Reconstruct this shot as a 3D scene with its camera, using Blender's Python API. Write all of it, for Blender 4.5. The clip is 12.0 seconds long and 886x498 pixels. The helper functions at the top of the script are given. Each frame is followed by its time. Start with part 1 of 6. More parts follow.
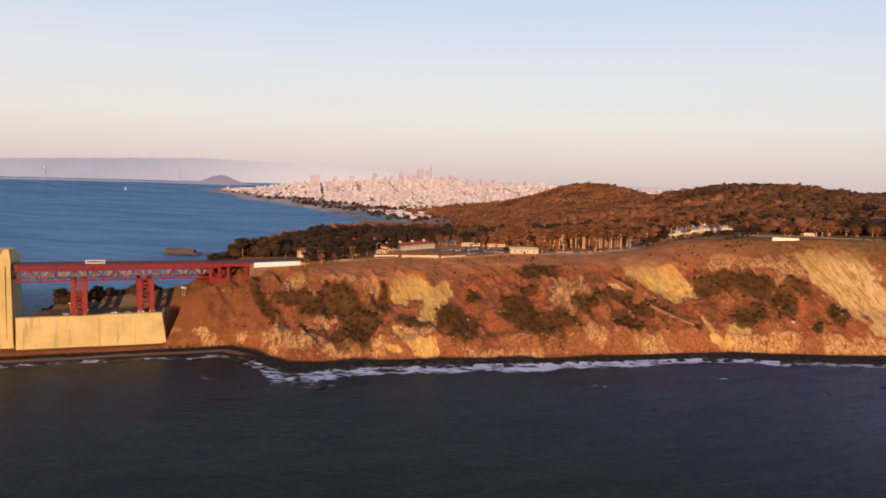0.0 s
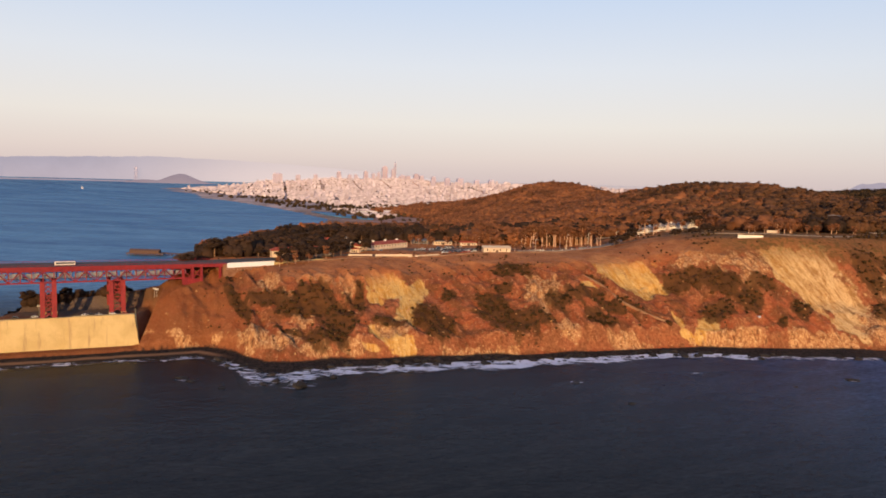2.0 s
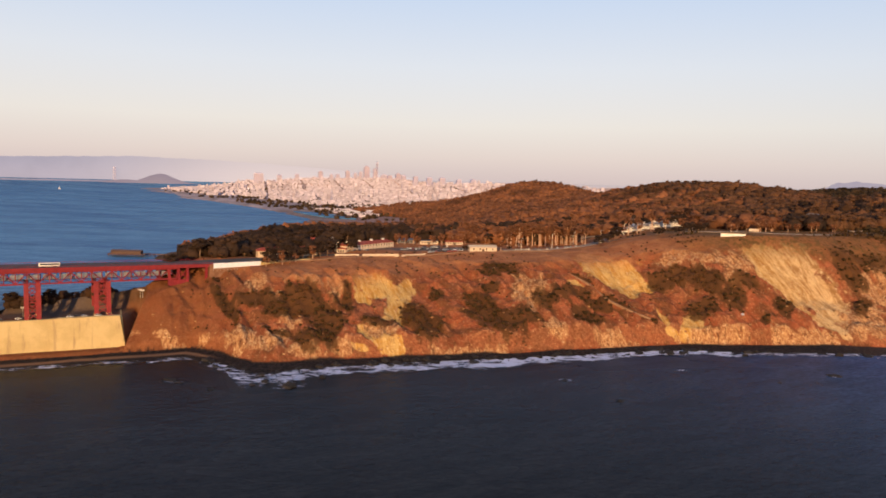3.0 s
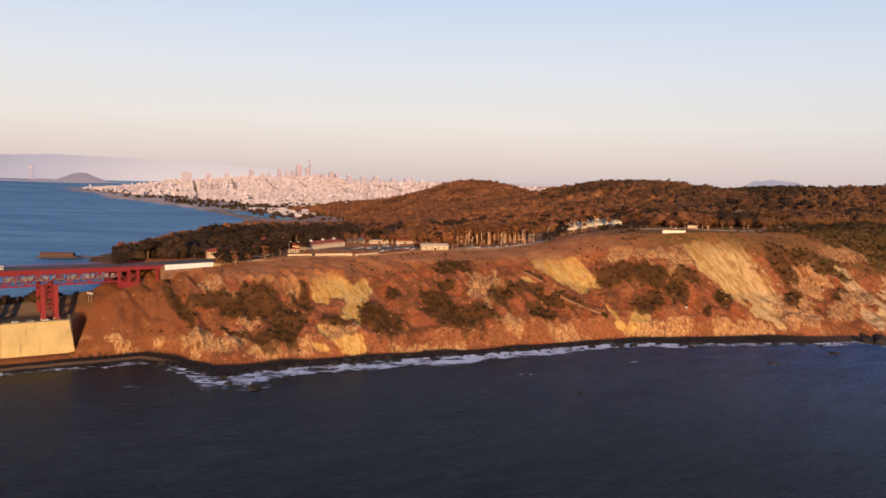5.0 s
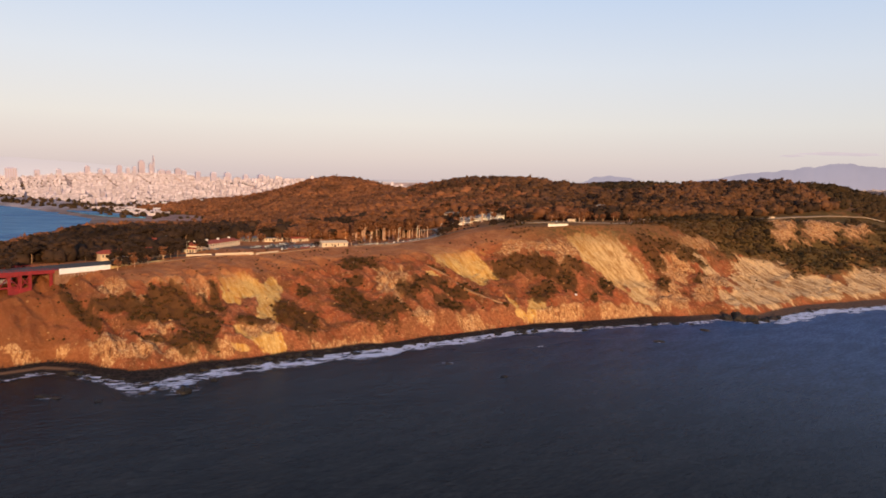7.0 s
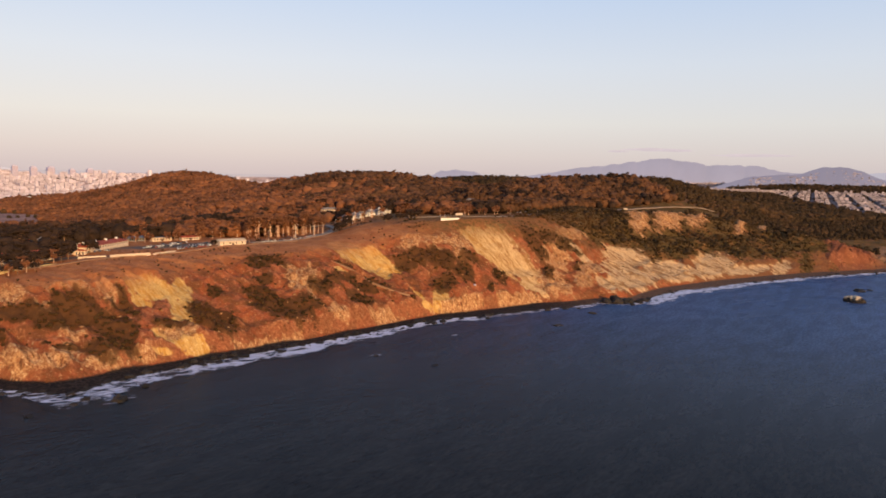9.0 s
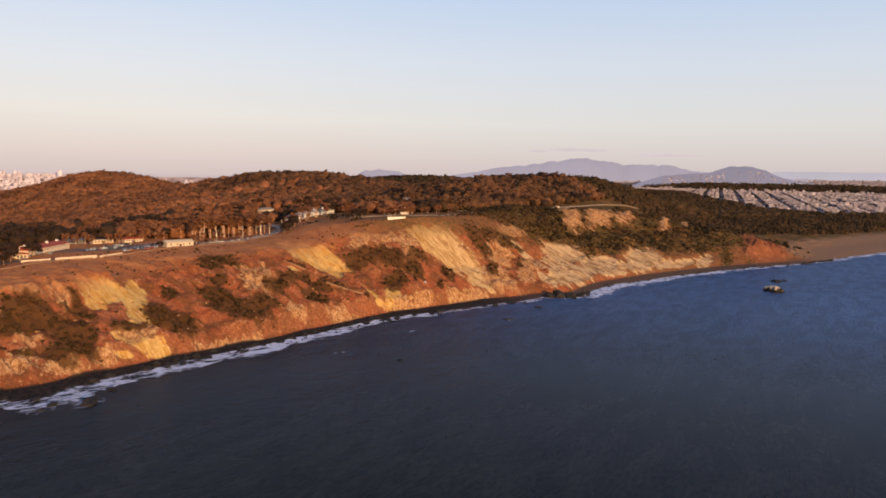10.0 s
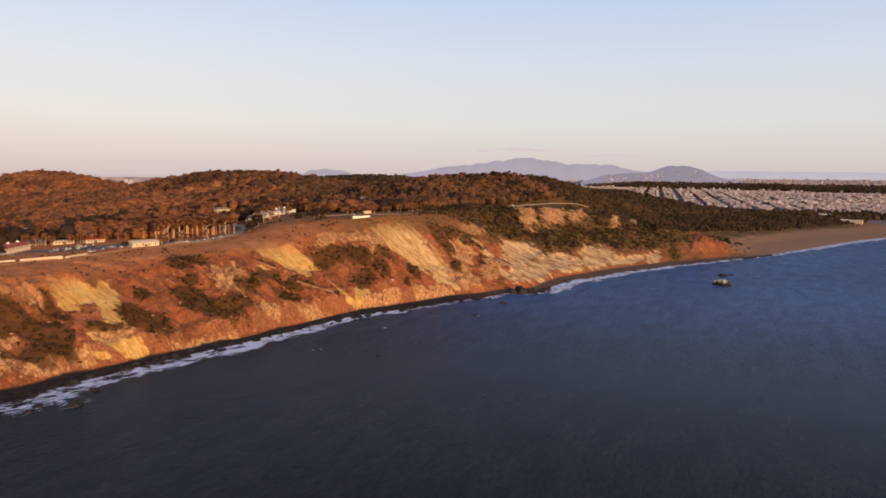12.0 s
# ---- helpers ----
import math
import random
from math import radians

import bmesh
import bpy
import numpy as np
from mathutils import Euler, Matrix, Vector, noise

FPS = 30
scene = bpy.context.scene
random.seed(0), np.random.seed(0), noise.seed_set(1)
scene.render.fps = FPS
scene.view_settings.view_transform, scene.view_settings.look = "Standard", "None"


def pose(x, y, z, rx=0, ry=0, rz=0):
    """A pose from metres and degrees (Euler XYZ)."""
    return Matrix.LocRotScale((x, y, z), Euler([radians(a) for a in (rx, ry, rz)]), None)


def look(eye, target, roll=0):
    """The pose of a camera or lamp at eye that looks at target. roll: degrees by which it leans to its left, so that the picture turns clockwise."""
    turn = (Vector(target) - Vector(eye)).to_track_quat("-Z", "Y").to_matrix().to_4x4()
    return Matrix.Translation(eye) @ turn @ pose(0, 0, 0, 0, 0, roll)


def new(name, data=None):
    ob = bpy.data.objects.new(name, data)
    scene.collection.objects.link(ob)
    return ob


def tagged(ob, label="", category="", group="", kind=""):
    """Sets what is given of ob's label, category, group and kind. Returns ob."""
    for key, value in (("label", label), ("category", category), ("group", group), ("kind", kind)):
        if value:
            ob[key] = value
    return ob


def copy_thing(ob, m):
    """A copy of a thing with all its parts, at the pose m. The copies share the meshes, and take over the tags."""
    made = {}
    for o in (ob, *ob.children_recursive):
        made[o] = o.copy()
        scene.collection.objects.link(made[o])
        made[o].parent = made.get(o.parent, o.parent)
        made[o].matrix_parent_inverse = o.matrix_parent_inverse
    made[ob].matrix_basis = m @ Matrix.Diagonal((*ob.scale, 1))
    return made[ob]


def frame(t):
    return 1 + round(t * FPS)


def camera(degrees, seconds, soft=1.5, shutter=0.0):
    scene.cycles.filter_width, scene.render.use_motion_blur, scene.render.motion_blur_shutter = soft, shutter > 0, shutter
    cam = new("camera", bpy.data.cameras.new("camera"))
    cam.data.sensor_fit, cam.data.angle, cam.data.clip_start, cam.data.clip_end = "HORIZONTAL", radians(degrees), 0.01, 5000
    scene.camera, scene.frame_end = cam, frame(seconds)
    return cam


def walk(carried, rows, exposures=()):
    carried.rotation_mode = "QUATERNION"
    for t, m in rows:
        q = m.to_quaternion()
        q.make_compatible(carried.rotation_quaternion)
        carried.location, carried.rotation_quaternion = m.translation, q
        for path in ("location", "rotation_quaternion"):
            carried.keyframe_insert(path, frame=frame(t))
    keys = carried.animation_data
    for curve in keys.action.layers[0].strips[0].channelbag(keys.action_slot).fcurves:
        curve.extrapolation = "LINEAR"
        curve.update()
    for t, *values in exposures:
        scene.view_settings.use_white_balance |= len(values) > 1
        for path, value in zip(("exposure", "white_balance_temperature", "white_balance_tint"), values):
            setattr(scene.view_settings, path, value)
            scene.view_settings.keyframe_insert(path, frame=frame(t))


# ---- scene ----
cam = camera(63.14, 12.0, 1.75)
PATH = [
    (0.0, (0.00, 0.00, 129.61), (0.01, 99.55, 120.13), 1.69),
    (0.5, (-2.00, -0.95, 129.87), (-0.75, 98.59, 120.37), 1.65),
    (1.0, (-4.73, -1.42, 129.72), (-2.19, 98.10, 120.24), 1.68),
    (1.5, (-7.57, -1.68, 129.96), (-3.69, 97.79, 120.40), 1.63),
    (2.0, (-10.08, -2.49, 129.85), (-4.94, 96.92, 120.32), 1.64),
    (2.5, (-12.45, -3.12, 129.94), (-6.02, 96.22, 120.41), 1.59),
    (3.0, (-14.97, -3.72, 129.86), (-7.27, 95.53, 120.33), 1.55),
    (5.0, (-36.13, -7.08, 129.88), (-18.99, 90.98, 120.42), 1.48),
    (5.5, (-47.95, -8.03, 129.86), (-25.81, 89.02, 120.29), 1.36),
    (6.0, (-60.74, -8.60, 129.97), (-33.62, 87.17, 120.40), 1.35),
    (6.5, (-74.19, -9.77, 129.99), (-42.11, 84.46, 120.47), 1.34),
    (7.0, (-88.95, -10.32, 129.90), (-51.80, 82.04, 120.40), 1.34),
    (9.0, (-151.29, 1.56, 131.19), (-94.75, 83.45, 121.30), 1.19),
    (9.5, (-167.71, 4.63, 130.85), (-106.58, 83.16, 121.04), 1.12),
    (10.0, (-183.61, 8.30, 130.44), (-118.37, 83.46, 120.71), 1.02),
    (10.5, (-196.51, 11.61, 129.96), (-128.20, 84.01, 120.28), 0.98),
    (11.0, (-201.37, 13.19, 129.80), (-132.08, 84.65, 120.12), 0.97),
    (11.5, (-206.31, 14.01, 129.77), (-136.16, 84.62, 120.08), 0.96),
    (12.0, (-211.01, 14.78, 129.85), (-140.03, 84.55, 120.17), 0.95),
]
walk(cam, [(t, look(eye, target, roll)) for t, eye, target, roll in PATH])

# ---------------------------------------------------------------- sky, sun
SUN_HEADING, SUN_HEIGHT = 187.0, 10.0
world = bpy.data.worlds.new("sky")
scene.world = world
world.use_nodes = True
wn = world.node_tree
wn.nodes.clear()
sky = wn.nodes.new("ShaderNodeTexSky")
sky.sky_type = "NISHITA"
sky.sun_disc = False
sky.sun_elevation, sky.sun_rotation = radians(SUN_HEIGHT), radians(SUN_HEADING)
sky.dust_density, sky.ozone_density, sky.air_density = 2.0, 2.0, 1.0
coord = wn.nodes.new("ShaderNodeTexCoord")
split = wn.nodes.new("ShaderNodeSeparateXYZ")
ramp = wn.nodes.new("ShaderNodeValToRGB")
SKY_BANDS = [(0.0, (0.78, 0.63, 0.61)), (0.03, (0.87, 0.73, 0.68)), (0.075, (0.93, 0.85, 0.79)), (0.15, (0.84, 0.85, 0.90)), (0.24, (0.66, 0.76, 0.94)), (0.6, (0.20, 0.30, 0.52))]
while len(ramp.color_ramp.elements) < len(SKY_BANDS):
    ramp.color_ramp.elements.new(0.5)
for e, (at, c) in zip(ramp.color_ramp.elements, SKY_BANDS):
    e.position, e.color = at, (*c, 1)
gain = wn.nodes.new("ShaderNodeMix")
gain.data_type, gain.blend_type = "RGBA", "MIX"
dim = wn.nodes.new("ShaderNodeVectorMath")
dim.operation = "SCALE"
dim.inputs["Scale"].default_value = 0.12
back = wn.nodes.new("ShaderNodeBackground")
back.inputs["Strength"].default_value = 1.0
wout = wn.nodes.new("ShaderNodeOutputWorld")
wn.links.new(coord.outputs["Generated"], split.inputs[0])
wn.links.new(split.outputs["Z"], ramp.inputs[0])
wn.links.new(sky.outputs[0], dim.inputs[0])
gain.inputs["Factor"].default_value = 0.85
wn.links.new(dim.outputs[0], gain.inputs["A"])
wn.links.new(ramp.outputs[0], gain.inputs["B"])
side = wn.nodes.new("ShaderNodeMapRange")
side.interpolation_type = "SMOOTHSTEP"
side.inputs["From Min"].default_value, side.inputs["From Max"].default_value = 0.25, 0.95
cool = wn.nodes.new("ShaderNodeMix")
cool.data_type, cool.blend_type = "RGBA", "MULTIPLY"
cool.inputs["B"].default_value = (0.90, 0.94, 0.98, 1)
wn.links.new(split.outputs["X"], side.inputs["Value"])
wn.links.new(side.outputs["Result"], cool.inputs["Factor"])
wn.links.new(gain.outputs["Result"], cool.inputs["A"])
wn.links.new(cool.outputs["Result"], back.inputs["Color"])
wn.links.new(back.outputs[0], wout.inputs[0])

lamp = bpy.data.lights.new("sun", "SUN")
lamp.energy, lamp.angle, lamp.color = 5.0, radians(0.53), (1.0, 0.60, 0.25)
sun_ob = new("sun", lamp)
sh, se = radians(SUN_HEADING), radians(SUN_HEIGHT)
sun_ob.matrix_world = look((math.sin(sh) * math.cos(se) * 900, math.cos(sh) * math.cos(se) * 900, math.sin(se) * 900), (0, 0, 0))


# ---------------------------------------------------------------- materials
class Nodes:
    """Short hand for a node material."""

    def __init__(self, name):
        self.m = bpy.data.materials.new(name)
        self.m.use_nodes = True
        self.t = self.m.node_tree
        self.t.nodes.clear()
        self.b = self.n("ShaderNodeBsdfPrincipled")
        self.o = self.n("ShaderNodeOutputMaterial")
        self.l(self.b.outputs[0], self.o.inputs[0])
        self.pos = self.n("ShaderNodeTexCoord").outputs["Object"]

    def n(self, kind):
        return self.t.nodes.new(kind)

    def l(self, a, b):
        self.t.links.new(a, b)

    def put(self, socket, v):
        if hasattr(v, "links"):
            self.l(v, socket)
        elif isinstance(v, tuple) and len(v) == 3 and socket.type == "RGBA":
            socket.default_value = (*v, 1)
        else:
            socket.default_value = v

    def noise(self, scale, detail=4.0, rough=0.6, stretch=None, distort=0.0, turn=0.0):
        x = self.n("ShaderNodeTexNoise")
        src = self.pos
        if turn:
            mp = self.n("ShaderNodeMapping")
            mp.inputs["Rotation"].default_value = (0, 0, radians(turn))
            self.l(src, mp.inputs[0])
            src = mp.outputs[0]
        if stretch:
            mp = self.n("ShaderNodeMapping")
            mp.inputs["Scale"].default_value = stretch
            self.l(src, mp.inputs[0])
            src = mp.outputs[0]
        self.l(src, x.inputs["Vector"])
        x.inputs["Scale"].default_value, x.inputs["Detail"].default_value = scale, detail
        x.inputs["Roughness"].default_value, x.inputs["Distortion"].default_value = rough, distort
        return x.outputs["Fac"]

    def band(self, v, lo, hi):
        r = self.n("ShaderNodeMapRange")
        r.interpolation_type = "SMOOTHSTEP"
        self.put(r.inputs["Value"], v)
        r.inputs["From Min"].default_value, r.inputs["From Max"].default_value = lo, hi
        return r.outputs["Result"]

    def math(self, op, a, b=0.5):
        r = self.n("ShaderNodeMath")
        r.operation = op
        self.put(r.inputs[0], a)
        self.put(r.inputs[1], b)
        return r.outputs[0]

    def mix(self, f, a, b, how="MIX"):
        r = self.n("ShaderNodeMix")
        r.data_type, r.blend_type = "RGBA", how
        self.put(r.inputs["Factor"], f)
        self.put(r.inputs["A"], a)
        self.put(r.inputs["B"], b)
        return r.outputs["Result"]

    def attr(self, name):
        a = self.n("ShaderNodeAttribute")
        a.attribute_name = name
        return a.outputs["Fac"]

    def ramp(self, f, stops):
        r = self.n("ShaderNodeValToRGB")
        while len(r.color_ramp.elements) < len(stops):
            r.color_ramp.elements.new(0.5)
        for e, (at, c) in zip(r.color_ramp.elements, stops):
            e.position, e.color = at, (*c, 1)
        self.l(f, r.inputs[0])
        return r.outputs[0]

    def bump(self, h, strength=0.5, distance=0.3, onto=None):
        b = self.n("ShaderNodeBump")
        b.inputs["Strength"].default_value, b.inputs["Distance"].default_value = strength, distance
        self.l(h, b.inputs["Height"])
        if onto is not None:
            self.l(onto, b.inputs["Normal"])
        self.l(b.outputs[0], self.b.inputs["Normal"])
        return b.outputs[0]

    def done(self, colour=None, rough=0.8, metal=0.0, spec=0.3):
        if colour is not None:
            self.put(self.b.inputs["Base Color"], colour)
        self.put(self.b.inputs["Roughness"], rough)
        self.b.inputs["Metallic"].default_value = metal
        self.b.inputs["Specular IOR Level"].default_value = spec
        return self.m


def plain(name, a, b, scale=1.0, rough=0.7, metal=0.0, grain=0.4, spec=0.3, vary=0.0, depth=0.03):
    """A surface of two mixed tones with fine grain; vary: how far objects differ from one another."""
    k = Nodes(name)
    c = k.mix(k.band(k.noise(scale, 5), 0.35, 0.65), a, b)
    fine = k.noise(scale * 9, 3)
    c = k.mix(grain, c, k.mix(fine, (0.25, 0.25, 0.25), (0.75, 0.75, 0.75)), "SOFT_LIGHT")
    if vary:
        info = k.n("ShaderNodeObjectInfo")
        hsv = k.n("ShaderNodeHueSaturation")
        k.l(c, hsv.inputs["Color"])
        k.l(k.math("MULTIPLY_ADD", info.outputs["Random"], vary), hsv.inputs["Value"])
        hsv.inputs["Value"].links[0].from_node.inputs[2].default_value = 1 - vary / 2
        c = hsv.outputs[0]
    k.bump(fine, 0.4, depth)
    return k.done(c, rough, metal, spec)


def island_tones(name, tones, rough=0.8, spec=0.2, scale=0.5, dirt=0.35):
    """A tone of its own for each loose piece of a joined mesh."""
    k = Nodes(name)
    g = k.n("ShaderNodeNewGeometry")
    c = k.ramp(g.outputs["Random Per Island"], tones)
    grime = k.noise(scale, 4)
    c = k.mix(dirt, c, k.mix(k.band(grime, 0.3, 0.7), (0.3, 0.28, 0.27), (0.62, 0.62, 0.62)), "SOFT_LIGHT")
    k.bump(grime, 0.3, 0.2)
    return k.done(c, rough, 0, spec)


def make_ground():
    k = Nodes("bluff_soil_and_grass")
    big, mid, fine = k.noise(0.016, 5), k.noise(0.07, 5, 0.65), k.noise(0.45, 5, 0.7)
    streak = k.noise(0.16, 5, 0.65, (1.0, 0.30, 0.25), 0.6, -24)
    spots = k.noise(0.22, 5, 0.72)

    def fray(mask, lo, hi, a=1.0, b=0.9, c=0.5):
        v = k.math("ADD", k.math("MULTIPLY", k.attr(mask), a), k.math("MULTIPLY", k.math("SUBTRACT", spots, 0.5), b))
        v = k.math("ADD", v, k.math("MULTIPLY", k.math("SUBTRACT", fine, 0.5), c))
        return k.band(v, lo, hi)
    soil = k.mix(k.band(big, 0.38, 0.62), (0.305, 0.082, 0.032), (0.21, 0.063, 0.027))
    soil = k.mix(k.band(streak, 0.45, 0.66), soil, (0.39, 0.130, 0.060))
    soil = k.mix(k.math("MULTIPLY", k.band(mid, 0.45, 0.58), 0.8), soil, (0.15, 0.060, 0.025))
    soil = k.mix(k.math("MULTIPLY", k.band(fine, 0.52, 0.70), 0.5), soil, (0.10, 0.050, 0.019))
    soil = k.mix(k.math("MULTIPLY", k.band(fine, 0.44, 0.28), 0.35), soil, (0.50, 0.27, 0.13))
    rock = k.mix(k.band(fine, 0.40, 0.60), (0.48, 0.225, 0.110), (0.27, 0.095, 0.045))
    soil = k.mix(k.math("MULTIPLY", fray("steep", 0.62, 0.95), 0.6), soil, k.mix(k.band(fine, 0.40, 0.60), (0.34, 0.145, 0.068), (0.19, 0.068, 0.032)))
    soil = k.mix(k.math("MULTIPLY", fray("rib", 0.50, 0.85), 0.65), soil, rock)
    chips = k.noise(0.55, 6, 0.78, (1.0, 0.55, 0.5), 0.4, -20)
    soil = k.mix(k.math("MULTIPLY", k.band(chips, 0.57, 0.66), 0.75), soil, (0.54, 0.31, 0.165))
    soil = k.mix(k.math("MULTIPLY", k.band(chips, 0.43, 0.35), 0.6), soil, (0.095, 0.042, 0.018))
    where = k.n("ShaderNodeSeparateXYZ")
    k.l(k.pos, where.inputs[0])
    olive = k.band(where.outputs["X"], 420, 560)
    veg = k.mix(olive, k.mix(k.band(mid, 0.35, 0.65), (0.066, 0.034, 0.014), (0.110, 0.050, 0.019)), k.mix(k.band(mid, 0.35, 0.65), (0.074, 0.052, 0.018), (0.110, 0.070, 0.025)))
    veg = k.mix(k.math("MULTIPLY", k.math("MULTIPLY", olive, k.band(k.noise(0.035, 5, 0.65), 0.50, 0.64)), 0.8), veg, (0.19, 0.092, 0.034))
    west = k.band(where.outputs["X"], 230, 460)
    runs_near, runs_far = k.noise(0.30, 5, 0.6, (1.0, 0.20, 0.16), 0.5, -20), k.noise(0.10, 6, 0.72, (1.0, 0.28, 0.28), 1.3, -16)
    pick = k.n("ShaderNodeMix")
    k.put(pick.inputs["Factor"], west)
    k.put(pick.inputs["A"], runs_near)
    k.put(pick.inputs["B"], runs_far)
    runs = pick.outputs["Result"]
    scar = k.mix(k.band(runs, 0.39, 0.58), k.mix(west, (0.47, 0.24, 0.054), (0.25, 0.135, 0.062)), k.mix(west, (0.60, 0.39, 0.14), (0.64, 0.44, 0.24)))
    scar = k.mix(k.math("MULTIPLY", k.band(runs, 0.56, 0.74), 0.8), scar, (0.33, 0.16, 0.06))
    scar = k.mix(k.math("MULTIPLY", k.band(fine, 0.54, 0.72), 0.5), scar, (0.30, 0.155, 0.06))
    c = k.mix(k.math("MULTIPLY", k.band(where.outputs["X"], -95, -165), 0.7), soil, k.mix(k.band(mid, 0.4, 0.6), (0.17, 0.064, 0.026), (0.24, 0.090, 0.036)))
    soil = k.mix(k.math("MULTIPLY", k.band(where.outputs["X"], 540, 700), 0.6), c, k.mix(k.band(mid, 0.4, 0.6), (0.15, 0.080, 0.034), (0.23, 0.115, 0.052)))
    scar = k.mix(k.math("MULTIPLY", k.band(chips, 0.56, 0.64), 0.7), scar, (0.74, 0.57, 0.34))
    scar = k.mix(k.math("MULTIPLY", k.band(chips, 0.44, 0.36), 0.6), scar, (0.26, 0.13, 0.05))
    c = k.mix(fray("scar", 0.34, 0.66, 1.0, 1.0, 0.7), soil, scar)
    broken = k.mix(k.band(chips, 0.40, 0.60), (0.26, 0.100, 0.043), (0.56, 0.325, 0.150))
    broken = k.mix(k.math("MULTIPLY", k.band(runs, 0.54, 0.66), 0.75), broken, (0.155, 0.066, 0.030))
    broken = k.mix(k.math("MULTIPLY", k.band(fine, 0.54, 0.66), 0.85), broken, (0.76, 0.53, 0.29))
    broken = k.mix(k.math("MULTIPLY", k.band(k.noise(0.28, 5, 0.72, (1.0, 0.5, 0.4), 0.8, -10), 0.46, 0.38), 0.85), broken, (0.10, 0.042, 0.020))
    c = k.mix(k.math("MULTIPLY", fray("crag", 0.30, 0.80, 1.0, 1.2, 0.8), 0.92), c, broken)
    c = k.mix(k.attr("red"), c, k.mix(k.band(streak, 0.4, 0.65), (0.20, 0.070, 0.036), k.mix(k.band(chips, 0.42, 0.60), (0.15, 0.052, 0.030), (0.42, 0.170, 0.090))))
    c = k.mix(k.math("MULTIPLY", fray("veg", 0.10, 0.72, 1.0, 0.9, 0.5), 0.92), c, veg)
    c = k.mix(k.attr("wood"), c, k.mix(k.band(mid, 0.4, 0.6), (0.085, 0.048, 0.026), (0.13, 0.066, 0.034)))
    lawn = k.mix(k.band(mid, 0.38, 0.62), (0.36, 0.130, 0.050), (0.52, 0.205, 0.080))
    lawn = k.mix(k.math("MULTIPLY", k.band(fine, 0.5, 0.7), 0.5), lawn, (0.10, 0.055, 0.02))
    lawn = k.mix(k.band(where.outputs["X"], 225, 320), lawn, k.mix(k.band(spots, 0.40, 0.60), (0.105, 0.070, 0.024), (0.24, 0.110, 0.042)))
    c = k.mix(k.math("MULTIPLY", k.attr("lawn"), 0.85), c, lawn)
    streets = k.mix(k.band(where.outputs["X"], 1800, 2250), (0.50, 0.38, 0.36), (0.15, 0.125, 0.135))
    c = k.mix(k.attr("town"), c, k.mix(k.band(k.noise(0.012, 4), 0.4, 0.6), streets, k.mix(0.5, streets, (0.12, 0.10, 0.09))))
    c = k.mix(k.attr("pave"), c, k.mix(fine, (0.10, 0.078, 0.070), (0.17, 0.125, 0.105)))
    c = k.mix(fray("beach", 0.30, 0.75, 1.0, 0.35, 0.5), c, k.mix(k.band(where.outputs["X"], 330, 480), k.mix(k.band(fine, 0.40, 0.68), (0.014, 0.012, 0.013), (0.050, 0.036, 0.031)), k.mix(k.band(fine, 0.35, 0.65), (0.085, 0.050, 0.036), (0.155, 0.090, 0.060))))
    c = k.mix(k.attr("sand"), c, k.mix(fine, (0.22, 0.12, 0.070), (0.29, 0.17, 0.10)))
    n1 = k.bump(mid, 0.6, 3.0)
    n2 = k.bump(spots, 0.5, 1.6, n1)
    k.bump(fine, 0.6, 0.7, n2)
    return k.done(c, 0.95, 0, 0.1)


